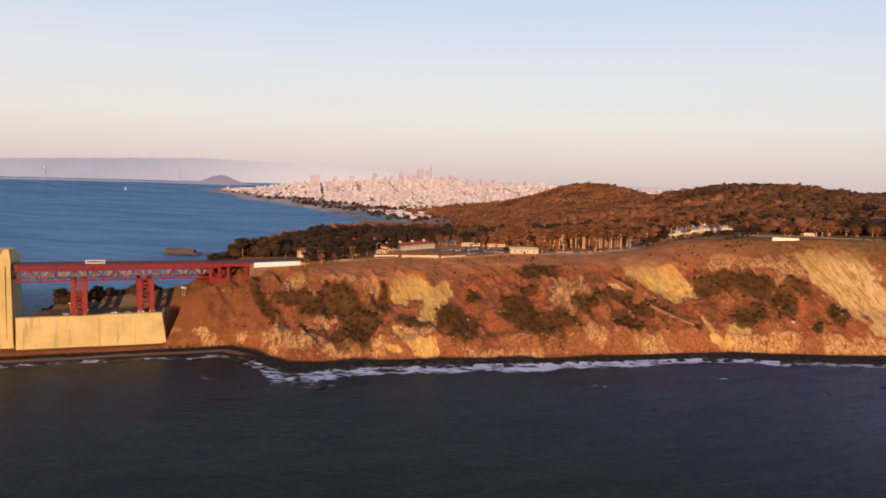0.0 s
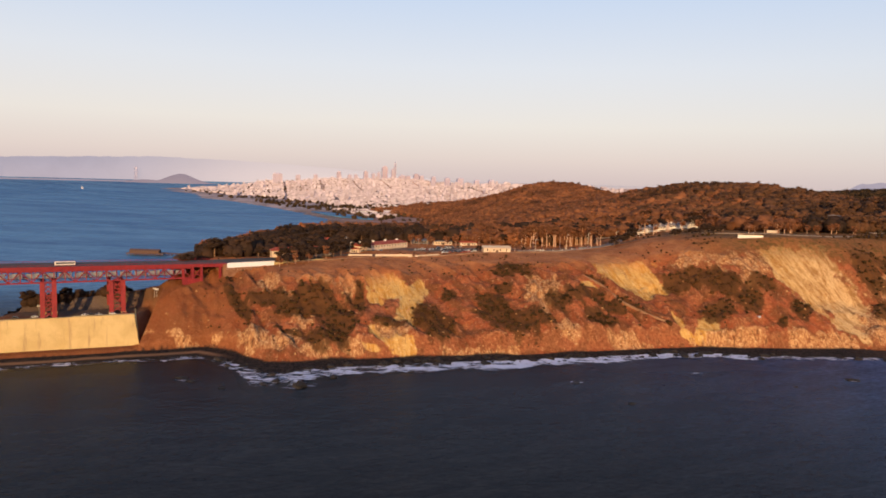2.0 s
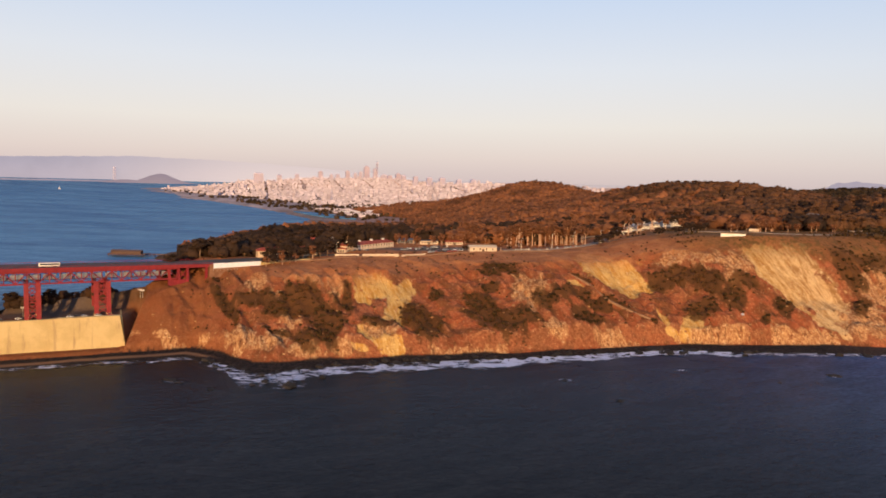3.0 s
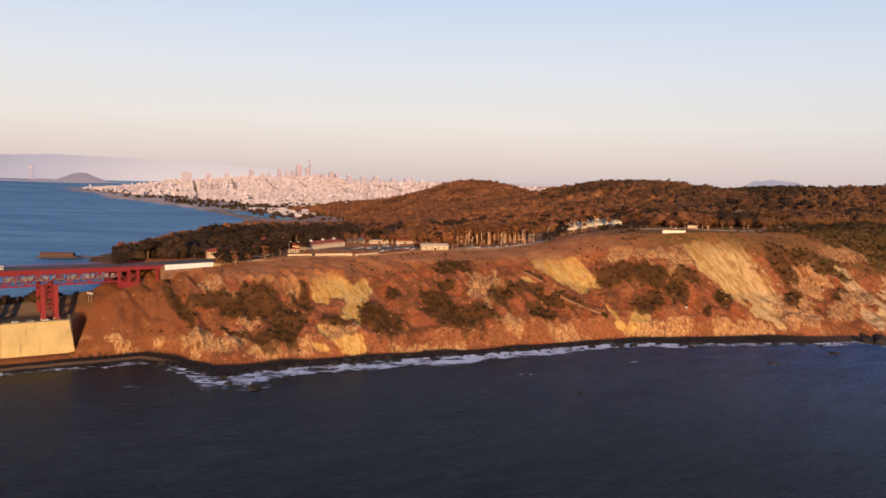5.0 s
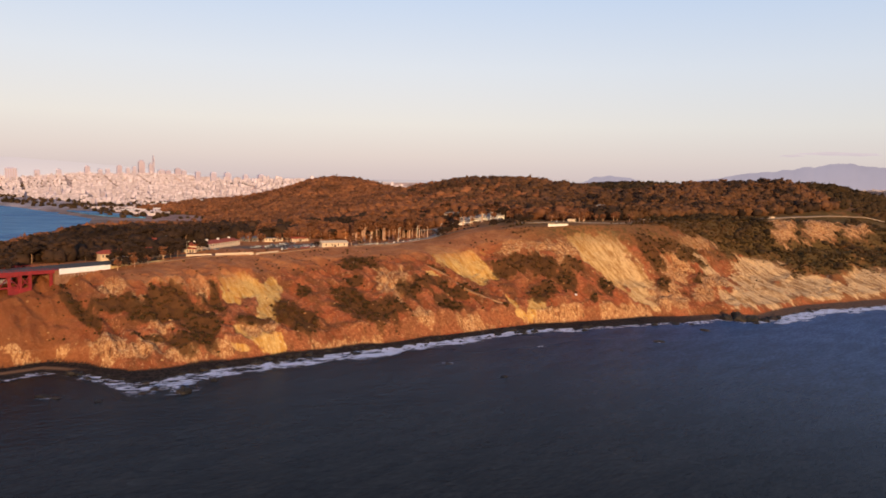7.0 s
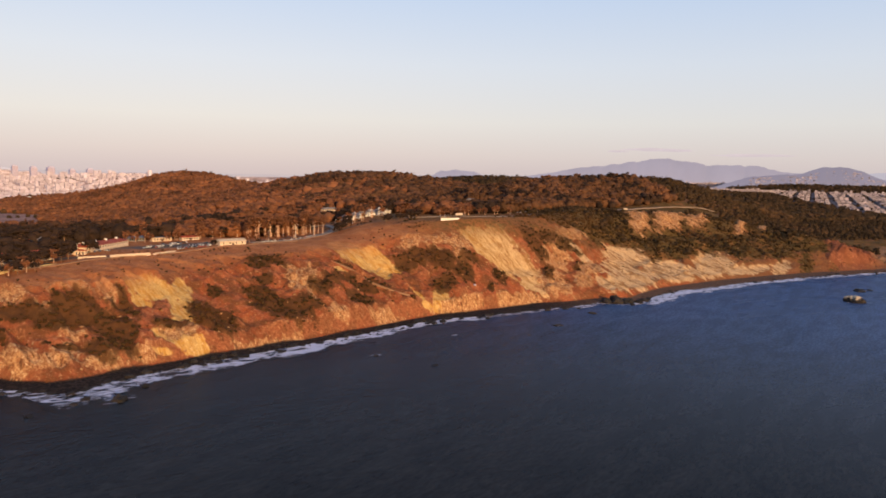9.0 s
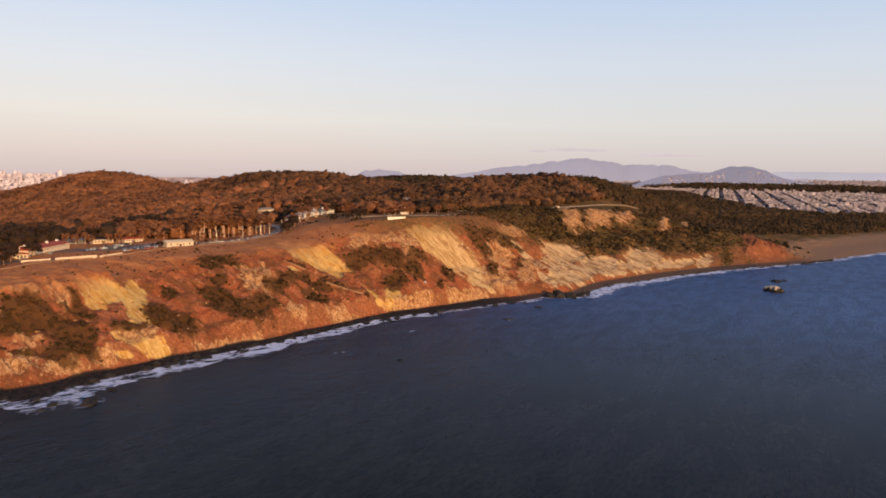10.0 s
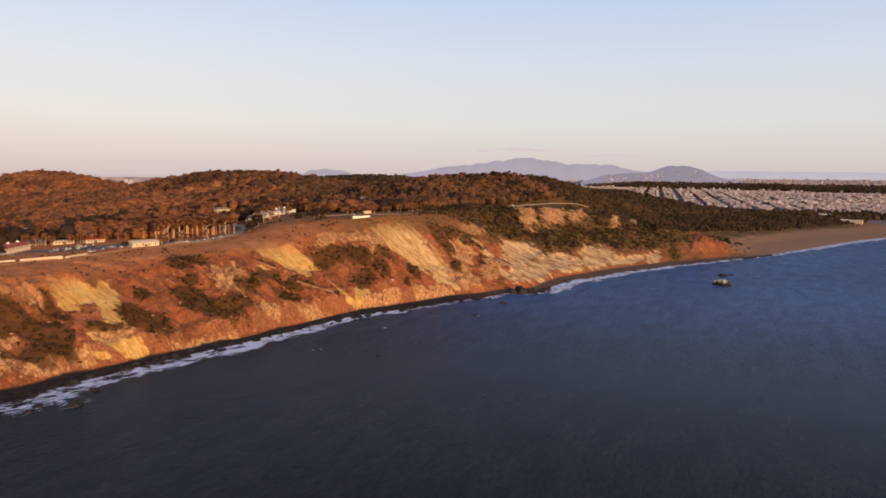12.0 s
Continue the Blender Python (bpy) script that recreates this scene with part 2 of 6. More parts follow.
def make_sea():
    k = Nodes("sea_water")
    swell = k.noise(0.035, 3, 0.5, (0.6, 1.3, 1), 0.3)
    chop = k.noise(0.22, 4, 0.6, (0.7, 1.2, 1), 0.2)
    patch = k.noise(0.004, 4, 0.6, (0.5, 1.4, 1))
    streaks = k.noise(0.05, 5, 0.62, (0.45, 1.5, 1), 0.5, -20)
    ripple = k.noise(0.35, 4, 0.6, (0.5, 1.5, 1), 0.3, -20)
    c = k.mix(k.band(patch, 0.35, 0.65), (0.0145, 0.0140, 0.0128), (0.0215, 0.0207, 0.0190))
    # Both blues stand in for sky reflected by wave slopes farther out.
    c = k.mix(k.attr("sky_tint"), c, k.mix(k.band(patch, 0.35, 0.65), (0.052, 0.100, 0.230), (0.041, 0.078, 0.180)))
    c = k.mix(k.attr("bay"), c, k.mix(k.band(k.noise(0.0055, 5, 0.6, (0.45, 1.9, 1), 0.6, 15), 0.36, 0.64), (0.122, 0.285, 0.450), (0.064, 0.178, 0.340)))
    c = k.mix(0.55, c, k.mix(k.band(streaks, 0.35, 0.65), (0.28, 0.28, 0.28), (0.70, 0.70, 0.70)), "SOFT_LIGHT")
    c = k.mix(0.6, c, k.mix(k.band(ripple, 0.35, 0.65), (0.25, 0.25, 0.25), (0.72, 0.72, 0.72)), "SOFT_LIGHT")
    n1 = k.bump(swell, 0.35, 2.0)
    n2 = k.bump(chop, 0.8, 1.0, n1)
    k.done(c, 1.0, 0, 0.0)
    gloss = k.n("ShaderNodeBsdfGlossy")
    gloss.inputs["Color"].default_value = (0.54, 0.58, 0.66, 1)
    rough = k.math("MULTIPLY_ADD", k.band(patch, 0.3, 0.7), 0.10)
    rough.node.inputs[2].default_value = 0.20
    k.l(rough, gloss.inputs["Roughness"])
    k.l(n2, gloss.inputs["Normal"])
    fres = k.n("ShaderNodeFresnel")
    fres.inputs["IOR"].default_value = 1.333
    share = k.n("ShaderNodeMapRange")
    k.l(fres.outputs[0], share.inputs["Value"])
    share.inputs["From Min"].default_value, share.inputs["From Max"].default_value = 0.045, 0.22
    share.inputs["To Min"].default_value, share.inputs["To Max"].default_value = 0.014, 0.145
    both = k.n("ShaderNodeMixShader")
    k.l(share.outputs[0], both.inputs[0])
    k.l(k.b.outputs[0], both.inputs[1])
    k.l(gloss.outputs[0], both.inputs[2])
    k.l(both.outputs[0], k.o.inputs[0])
    return k.m


def make_foam():
    k = Nodes("surf_foam")
    lace = k.noise(0.14, 6, 0.68, (0.6, 1.5, 1), 0.9)
    fine = k.noise(0.9, 3, 0.6)
    broad = k.noise(0.045, 3, 0.5, (1, 1.6, 1))
    a = k.math("ADD", k.attr("foam"), k.math("MULTIPLY", k.math("SUBTRACT", lace, 0.5), 1.9))
    a = k.math("ADD", a, k.math("MULTIPLY", k.math("SUBTRACT", broad, 0.5), 0.9))
    a = k.math("ADD", a, k.math("MULTIPLY", k.math("SUBTRACT", fine, 0.5), 0.35))
    cover = k.band(a, 0.48, 0.82)
    k.l(cover, k.b.inputs["Alpha"])
    k.bump(lace, 0.6, 0.6)
    return k.done(k.mix(fine, (0.50, 0.52, 0.66), (0.70, 0.72, 0.86)), 0.85, 0, 0.2)


def make_leaves(name, dark, light, warm):
    k = Nodes(name)
    g = k.n("ShaderNodeNewGeometry")
    tree = k.band(k.noise(0.075, 4, 0.6), 0.38, 0.62)
    stand = k.noise(0.011, 5, 0.65)
    c = k.mix(tree, dark, light)
    c = k.mix(k.math("MULTIPLY", k.band(stand, 0.52, 0.62), 0.75), c, warm)
    c = k.mix(k.math("MULTIPLY", k.band(stand, 0.47, 0.38), 0.80), c, tuple(v * 0.62 for v in dark))
    each = k.ramp(g.outputs["Random Per Island"], [(0.0, (0.34, 0.36, 0.36)), (0.5, (0.5, 0.5, 0.5)), (1.0, (0.66, 0.63, 0.60))])
    c = k.mix(0.75, c, each, "SOFT_LIGHT")
    c = k.mix(0.3, c, k.mix(k.noise(1.1, 3), (0.2, 0.2, 0.2), (0.8, 0.8, 0.8)), "SOFT_LIGHT")
    k.done(c, 0.9, 0, 0.05)
    leaf = k.n("ShaderNodeBsdfTranslucent")
    k.l(c, leaf.inputs["Color"])
    both = k.n("ShaderNodeMixShader")
    both.inputs[0].default_value = 0.35
    k.l(k.b.outputs[0], both.inputs[1])
    k.l(leaf.outputs[0], both.inputs[2])
    k.l(both.outputs[0], k.o.inputs[0])
    return k.m


GROUND, SEA, FOAM = make_ground(), make_sea(), make_foam()
# Raised tones put the haze's lift into the conifer colour.
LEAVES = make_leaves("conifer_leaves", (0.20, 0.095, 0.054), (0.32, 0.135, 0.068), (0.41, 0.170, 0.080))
LEAVES_DARK = make_leaves("cypress_leaves", (0.050, 0.035, 0.028), (0.074, 0.046, 0.033), (0.110, 0.060, 0.038))
LEAVES_OLIVE = make_leaves("slope_leaves", (0.062, 0.044, 0.027), (0.092, 0.060, 0.034), (0.130, 0.076, 0.042))
# Dimmer copy of the conifer leaves: the woods' shade is in the colour.
LEAVES_SHADED = make_leaves("shaded_wood_leaves", (0.112, 0.062, 0.038), (0.180, 0.092, 0.052), (0.245, 0.116, 0.062))
SCRUB = make_leaves("scrub_leaves", (0.062, 0.042, 0.020), (0.088, 0.052, 0.024), (0.120, 0.062, 0.027))
PALE_BARK = plain("pale_bark", (0.64, 0.42, 0.30), (0.48, 0.30, 0.21), 0.8, 0.9)
BARK = plain("bark", (0.20, 0.12, 0.07), (0.32, 0.20, 0.13), 0.8, 0.9)
CONCRETE = None
RED_STEEL = plain("red_painted_steel", (0.28, 0.030, 0.036), (0.21, 0.025, 0.030), 0.3, 0.55, 0.0, 0.5)
STONE = plain("wet_rock", (0.008, 0.0075, 0.0075), (0.026, 0.020, 0.017), 0.35, 0.75, 0, 0.7, 0.4, 0.4, 0.3)


def make_concrete():
    k = Nodes("weathered_concrete")
    big, fine = k.noise(0.07, 5), k.noise(1.3, 4)
    runs = k.noise(0.35, 4, 0.6, (1, 1, 0.12))
    c = k.mix(k.band(big, 0.35, 0.65), (0.60, 0.47, 0.245), (0.50, 0.385, 0.190))
    c = k.mix(k.math("MULTIPLY", k.band(runs, 0.52, 0.72), 0.6), c, (0.30, 0.21, 0.13))
    c = k.mix(0.35, c, k.mix(fine, (0.25, 0.25, 0.25), (0.75, 0.75, 0.75)), "SOFT_LIGHT")
    k.bump(fine, 0.4, 0.08)
    return k.done(c, 0.9, 0, 0.2)


CONCRETE = make_concrete()
ASPHALT = plain("asphalt", (0.055, 0.05, 0.048), (0.08, 0.07, 0.065), 0.2, 0.9)
CREAM = plain("cream_stucco", (0.66, 0.54, 0.42), (0.58, 0.46, 0.35), 0.25, 0.85)
WHITE = plain("white_paint", (0.80, 0.77, 0.73), (0.72, 0.68, 0.64), 0.3, 0.7)
ROOF_RED = plain("red_roof_tiles", (0.36, 0.075, 0.040), (0.28, 0.055, 0.032), 0.6, 0.8)
ROOF_GREY = plain("grey_roof", (0.16, 0.15, 0.16), (0.22, 0.20, 0.20), 0.4, 0.8)
DARK_GLASS = plain("dark_window_glass", (0.02, 0.022, 0.03), (0.03, 0.032, 0.04), 0.5, 0.15, 0, 0.1, 0.5)
WOOD = plain("weathered_timber", (0.09, 0.055, 0.045), (0.13, 0.08, 0.065), 0.4, 0.9)
STEEL = plain("galvanised_steel", (0.55, 0.54, 0.52), (0.45, 0.44, 0.43), 1.0, 0.4, 0.6)
RUBBER = plain("tyre_rubber", (0.02, 0.02, 0.02), (0.03, 0.03, 0.03), 2.0, 0.9)

# ---------------------------------------------------------------- the lie of the land
EYE_LEVEL = 130.0
HUB = (-90.0, 0.0)


def far(P):
    """Ranges past 2.5 km from the viewpoint are drawn in to under 4.9 km, so that all the distance lies within the lens's reach."""
    P = np.array(P, float)
    dx, dy = P[..., 0] - HUB[0], P[..., 1] - HUB[1]
    r = np.maximum(np.hypot(dx, dy), 1.0)
    k = np.where(r > 2500, (2500 + 2350 * (1 - np.exp(-np.maximum(r - 2500, 0) / 2350))) / r, 1.0)
    return np.stack([HUB[0] + dx * k, HUB[1] + dy * k, EYE_LEVEL + (P[..., 2] - EYE_LEVEL) * k], -1)


def lattice(ix, iy, seed):
    n = (ix.astype(np.int64) * 374761393 + iy.astype(np.int64) * 668265263 + seed * 974634777) & 0xFFFFFFFF
    n = ((n ^ (n >> 13)) * 1274126177) & 0xFFFFFFFF
    return ((n ^ (n >> 16)) & 0xFFFF) / 65535.0


def vnoise(x, y, seed=0):
    ix, iy = np.floor(x), np.floor(y)
    fx, fy = x - ix, y - iy
    fx, fy = fx * fx * (3 - 2 * fx), fy * fy * (3 - 2 * fy)
    a, b = lattice(ix, iy, seed), lattice(ix + 1, iy, seed)
    c, d = lattice(ix, iy + 1, seed), lattice(ix + 1, iy + 1, seed)
    return (a + (b - a) * fx) * (1 - fy) + (c + (d - c) * fx) * fy


def fbm(x, y, seed=0, octaves=4):
    """Fractal noise round 0, about -0.5 to 0.5."""
    s, a, n = 0.0, 0.5, 0.0
    for o in range(octaves):
        s, n = s + a * (vnoise(x * 2 ** o, y * 2 ** o, seed + o) - 0.5), n + a
        a *= 0.55
    return s / n


def step(a, b, v):
    u = np.clip((v - a) / (b - a), 0, 1)
    return u * u * (3 - 2 * u)


# the ocean shore, from the fort round the bluffs to the long beach: x and y
SHORE_X = [-420, -293, -229, -158, -133, -105, -90, -68, 9, 92, 184, 228, 270, 348, 436, 474, 515, 577, 731, 886, 1036, 1131, 1295, 1660, 1873, 2600, 5000, 12000]
SHORE_Y = [430, 471, 495, 520, 506, 478, 476, 483, 500, 516, 538, 548, 546, 549, 541, 526, 545, 562, 569, 558, 530, 526, 523, 521, 500, 420, 300, 100]
# the profile of the bluff at stations along x: how far behind the shore and how high its toe, middle, brow and shelf are
AT = [-420, -204, -192, -180, -130, -85, -45, 14, 78, 140, 200, 240, 282, 350, 407, 470, 540, 645, 755, 950, 1010, 1131, 1300, 1700, 5000]
TOE_D = [6, 6, 10, 10, 15, 20, 20, 20, 20, 20, 20, 15, 15, 20, 15, 20, 15, 20, 20, 20, 25, 20, 30, 40, 50]
TOE_Z = [3, 3, 6, 8, 12, 8, 15, 14, 14, 15, 16, 15, 14, 12, 8, 8, 8, 10, 8, 6, 8, 2, 3, 3, 3]
MID_D = [40, 40, 46, 50, 60, 58, 74, 68, 68, 68, 84, 50, 48, 60, 64, 88, 80, 75, 56, 60, 34, 50, 70, 80, 90]
MID_Z = [23, 27, 36, 38, 38, 21, 32, 30, 33, 45, 40, 31, 36, 34, 29, 32, 29, 28, 24, 20, 26, 8, 5, 4, 4]
BROW_D = [70, 70, 78, 85, 95, 94, 93, 120, 120, 105, 107, 104, 98, 106, 97, 126, 112, 134, 140, 150, 75, 120, 140, 150, 200]
BROW_Z = [10, 41, 49, 51, 51, 47, 49, 49, 53, 58, 59, 65, 70, 73, 67, 60, 50, 51, 47, 46, 42, 20, 15, 10, 20]
SHELF_D = [110, 120, 130, 140, 130, 160, 205, 195, 170, 150, 150, 150, 126, 117, 130, 165, 170, 196, 188, 200, 200, 250, 300, 400, 500]
SHELF_Z = [5, 8, 50, 56, 55, 56, 60, 59, 61, 62, 67, 76, 82, 85, 84, 84, 85, 86, 80, 70, 60, 45, 35, 30, 45]
# the bay shore: y and x
BAY_Y = [400, 470, 520, 600, 660, 700, 800, 950, 1060, 1160, 1250, 1400, 1700, 2220, 2520, 2900, 3500, 3870, 4600, 5100, 5400, 5700, 12000]
BAY_X = [-420, -345, -335, -326, -282, -246, -258, -290, -335, -365, -330, -280, -235, -250, -368, -535, -840, -1080, -1320, -1660, -1500, -1900, -1500]
# rounded hills inland: x, y, reach along x, reach along y, height added
HILLS = [
    (300, 800, 110, 80, 9),
    (1250, 1850, 480, 360, 60), (460, 2260, 190, 260, 62), (600, 1650, 190, 240, 42), (740, 1420, 210, 220, 48), (850, 1050, 260, 190, 36), (1150, 960, 330, 210, 55),
    (300, 1250, 260, 260, 16), (1650, 1400, 420, 420, 40), (700, 4400, 900, 700, 85), (-650, 5600, 480, 520, 78), (-50, 6300, 700, 600, 95), (-1150, 6400, 300, 300, 60),
    (3600, 2600, 900, 900, 45),
]


def shore(x):
    return np.interp(x, SHORE_X, SHORE_Y) + 5 * fbm(x / 26.0, x * 0 + 3.3, 5, 3)


def strand(x):
    """How far the flat beach reaches out from the foot of the slope."""
    return np.interp(x, [-420, -300, -208, -173, -133, -68, 0, 130, 200, 280, 380, 450, 520, 633, 842, 1219, 2300], [10, 13, 13, 16, 12, 6, 3, 4, 7, 14, 16, 4, 8, 18, 20, 12, 10])


def bay(y):
    return np.interp(y, BAY_Y, BAY_X) + 6 * fbm(y / 40.0, y * 0 + 8.1, 9, 3)


def inland(x, y):
    """The smooth ground behind the bluffs."""
    db = x - bay(y)
    bluff = np.where(y < 1250, step(-5, 190, db) * (57 - 20 * step(770, 980, y)) + 4, 4 + 40 * step(280, 560, db))
    near = bluff * step(3200, 2500, y) + (4 + 22 * step(300, 2500, db)) * step(2500, 3200, y)
    near = near + 20 * step(180, 420, x) * step(1400, 900, y) + 18 * step(60, 420, x) * step(900, 1300, y) * step(2800, 2500, y)
    for cx, cy, sx, sy, top in HILLS:
        near = near + top * np.exp(-((x - cx) / sx) ** 2 - ((y - cy) / sy) ** 2)
    west = step(1300, 2300, x) * np.maximum(step(2600, 1900, y), step(2700, 3700, x))
    near = near * (1 - west) + west * (34 + 46 * step(2000, 4200, x) + 34 * step(4030, 4430, x - 0.25 * y) + 60 * step(4500, 7600, x - 0.1 * y))
    return near + 5 * fbm(x / 160.0, y / 160.0, 21, 3)


def blotch(x, y, spots, ragged=0.55, seed=51):
    m = np.zeros_like(x)
    jag = ragged * (fbm((x + 0.45 * y) / 7.0, y / 17.0, seed, 4) * 2.2 + fbm(x / 3.0, y / 4.5, seed + 7, 2) * 0.9)
    for cx, cy, sx, sy, lean in spots:
        q = np.hypot((x - cx - lean * (y - cy)) / sx, (y - cy) / sy)
        m = np.maximum(m, step(1.5, 0.55, q + jag))
    return m


# slips of bare pale earth, broken crags, dark scrub and red rock on the bluff: x, y, reach along x and y, lean
SLIPS_NEAR = [
    (-22, 582, 23, 13, -0.04), (-34, 569, 7, 8, -0.06), (-8, 560, 8, 24, -0.01), (0, 583, 8, 17, 0.0), (-25, 521, 12, 8, -0.04), (-10, 512, 11, 5, -0.03),
    (-34, 507, 6, 2, -0.07)]
SLIPS_MID = [
    (179, 641, 17, 23, 0.27), (194, 630, 21, 19, 0.29), (206, 616, 17, 10, 0.31), (169, 653, 9, 20, 0.26), (147, 602, 7, 4, -0.79), (215, 572, 3, 10, -0.12),
    (219, 561, 7, 2, -1.6), (239, 568, 10, 10, 0.38), (356, 632, 29, 23, 0.62), (366, 611, 30, 24, -0.21), (366, 583, 15, 19, 0.04), (341, 646, 25, 11, 0.59)]
SLIPS_FAR = [
    (489, 611, 14, 54, -0.03), (587, 641, 46, 30, 0.56), (615, 607, 48, 25, 0.59), (506, 573, 41, 25, 1.2), (627, 585, 26, 9, 1.35), (738, 615, 41, 27, 0.68),
    (751, 594, 34, 10, 1.53), (859, 587, 27, 14, 1.6), (545, 600, 40, 32, 0.3), (690, 598, 46, 16, 1.0), (800, 590, 40, 9, 1.4)]
CRAGS_NEAR = [
    (-118, 573, 9, 12, -0.19), (-98, 552, 7, 7, -0.16), (-81, 575, 18, 8, -0.13), (-58, 575, 6, 17, -0.09), (-89, 531, 8, 8, -0.16), (-90, 515, 5, 6, -0.16),
    (-118, 514, 10, 10, -0.21), (-96, 504, 14, 9, -0.17), (-71, 500, 16, 5, -0.13), (-48, 504, 12, 4, -0.1), (-119, 504, 18, 3, -0.22), (-169, 526, 26, 3, -0.29),
    (-16, 526, 14, 9, -0.02)]
CRAGS_MID = [
    (248, 644, 14, 10, 0.36), (278, 635, 15, 13, -0.14), (304, 629, 14, 18, 0.45), (104, 585, 13, 23, 0.17), (248, 560, 28, 4, 0.37), (119, 545, 8, 6, 0.2),
    (437, 616, 20, 21, 0.77), (397, 569, 27, 10, 0.76), (424, 622, 10, 10, 0.73), (165, 547, 18, 6, 0.2), (62, 519, 22, 5, 0.1), (318, 560, 22, 7, 0.3), (30, 514, 10, 5, 0.0), (352, 562, 14, 8, 0.2)]
CRAGS_FAR = [
    (443, 624, 19, 25, 0.99), (398, 583, 21, 20, 0.99), (457, 589, 19, 24, 1.49), (509, 669, 28, 11, 1.03), (730, 748, 22, 36, 0.94), (808, 754, 36, 36, 1.31),
    (882, 754, 28, 36, 1.42), (955, 720, 14, 20, 1.57), (1000, 706, 12, 18, 1.6)]
RED_ROCK = [
    (1035, 592, 37, 46, 1.6), (1067, 577, 55, 39, 1.6), (1163, 585, 74, 15, 1.6)]
# First spot: the dark slash down the gully.
SCRUB_NEAR = [
    (-139, 554, 5, 26, -0.67), (-117, 552, 17, 10, -0.8), (-97, 540, 12, 9, -0.17), (-78, 552, 14, 18, -0.13), (-59, 538, 16, 25, -0.1), (-65, 512, 16, 13, -0.11),
    (-45, 559, 4, 23, -0.07), (-90, 517, 11, 3, -1.54), (-21, 533, 14, 4, -0.03), (14, 541, 15, 20, 0.03), (3, 558, 6, 12, 0.01), (26, 582, 6, 9, 0.04),
    (60, 571, 14, 21, 0.1), (80, 550, 22, 16, 0.14), (73, 597, 7, 7, 0.12), (81, 626, 19, 14, 0.13)]
SCRUB_MID = [
    (117, 576, 11, 12, 0.19), (100, 551, 9, 9, 0.18), (146, 560, 12, 9, 0.24), (162, 579, 15, 7, -0.57), (142, 586, 13, 10, 0.23), (247, 621, 29, 9, 0.36),
    (273, 610, 14, 12, 0.4), (253, 583, 17, 10, 0.39), (287, 596, 11, 18, 0.44), (305, 612, 14, 7, 0.45), (304, 574, 5, 5, 0.48), (331, 591, 12, 11, 0.64),
    (406, 599, 8, 12, 0.74), (413, 634, 14, 22, 0.06), (461, 652, 35, 7, -0.39), (469, 634, 19, 9, -0.29)]
SCRUB_FAR = [
    (463, 605, 11, 8, 1.05), (546, 621, 14, 13, 1.17), (463, 649, 30, 13, 0.98), (607, 706, 128, 33, 1.11), (634, 680, 73, 24, 0.56), (672, 649, 65, 23, 0.62),
    (747, 663, 51, 22, 1.39), (842, 675, 43, 31, 1.51), (848, 764, 24, 42, 1.35), (938, 639, 23, 28, 1.6), (863, 656, 26, 27, 1.58), (965, 562, 13, 14, 1.6),
    (923, 584, 18, 21, 1.6)]


def slipped(x, y):
    """Where the bluff has slipped and shows smooth pale earth, 0 to 1."""
    return np.maximum(blotch(x, y, SLIPS_NEAR + SLIPS_MID, 0.5), blotch(x, y, SLIPS_FAR, 0.45))


def craggy(x, y):
    """Where broken rock stands out of the slope, 0 to 1."""
    return blotch(x, y, CRAGS_NEAR + CRAGS_MID + CRAGS_FAR, 0.8, 55)


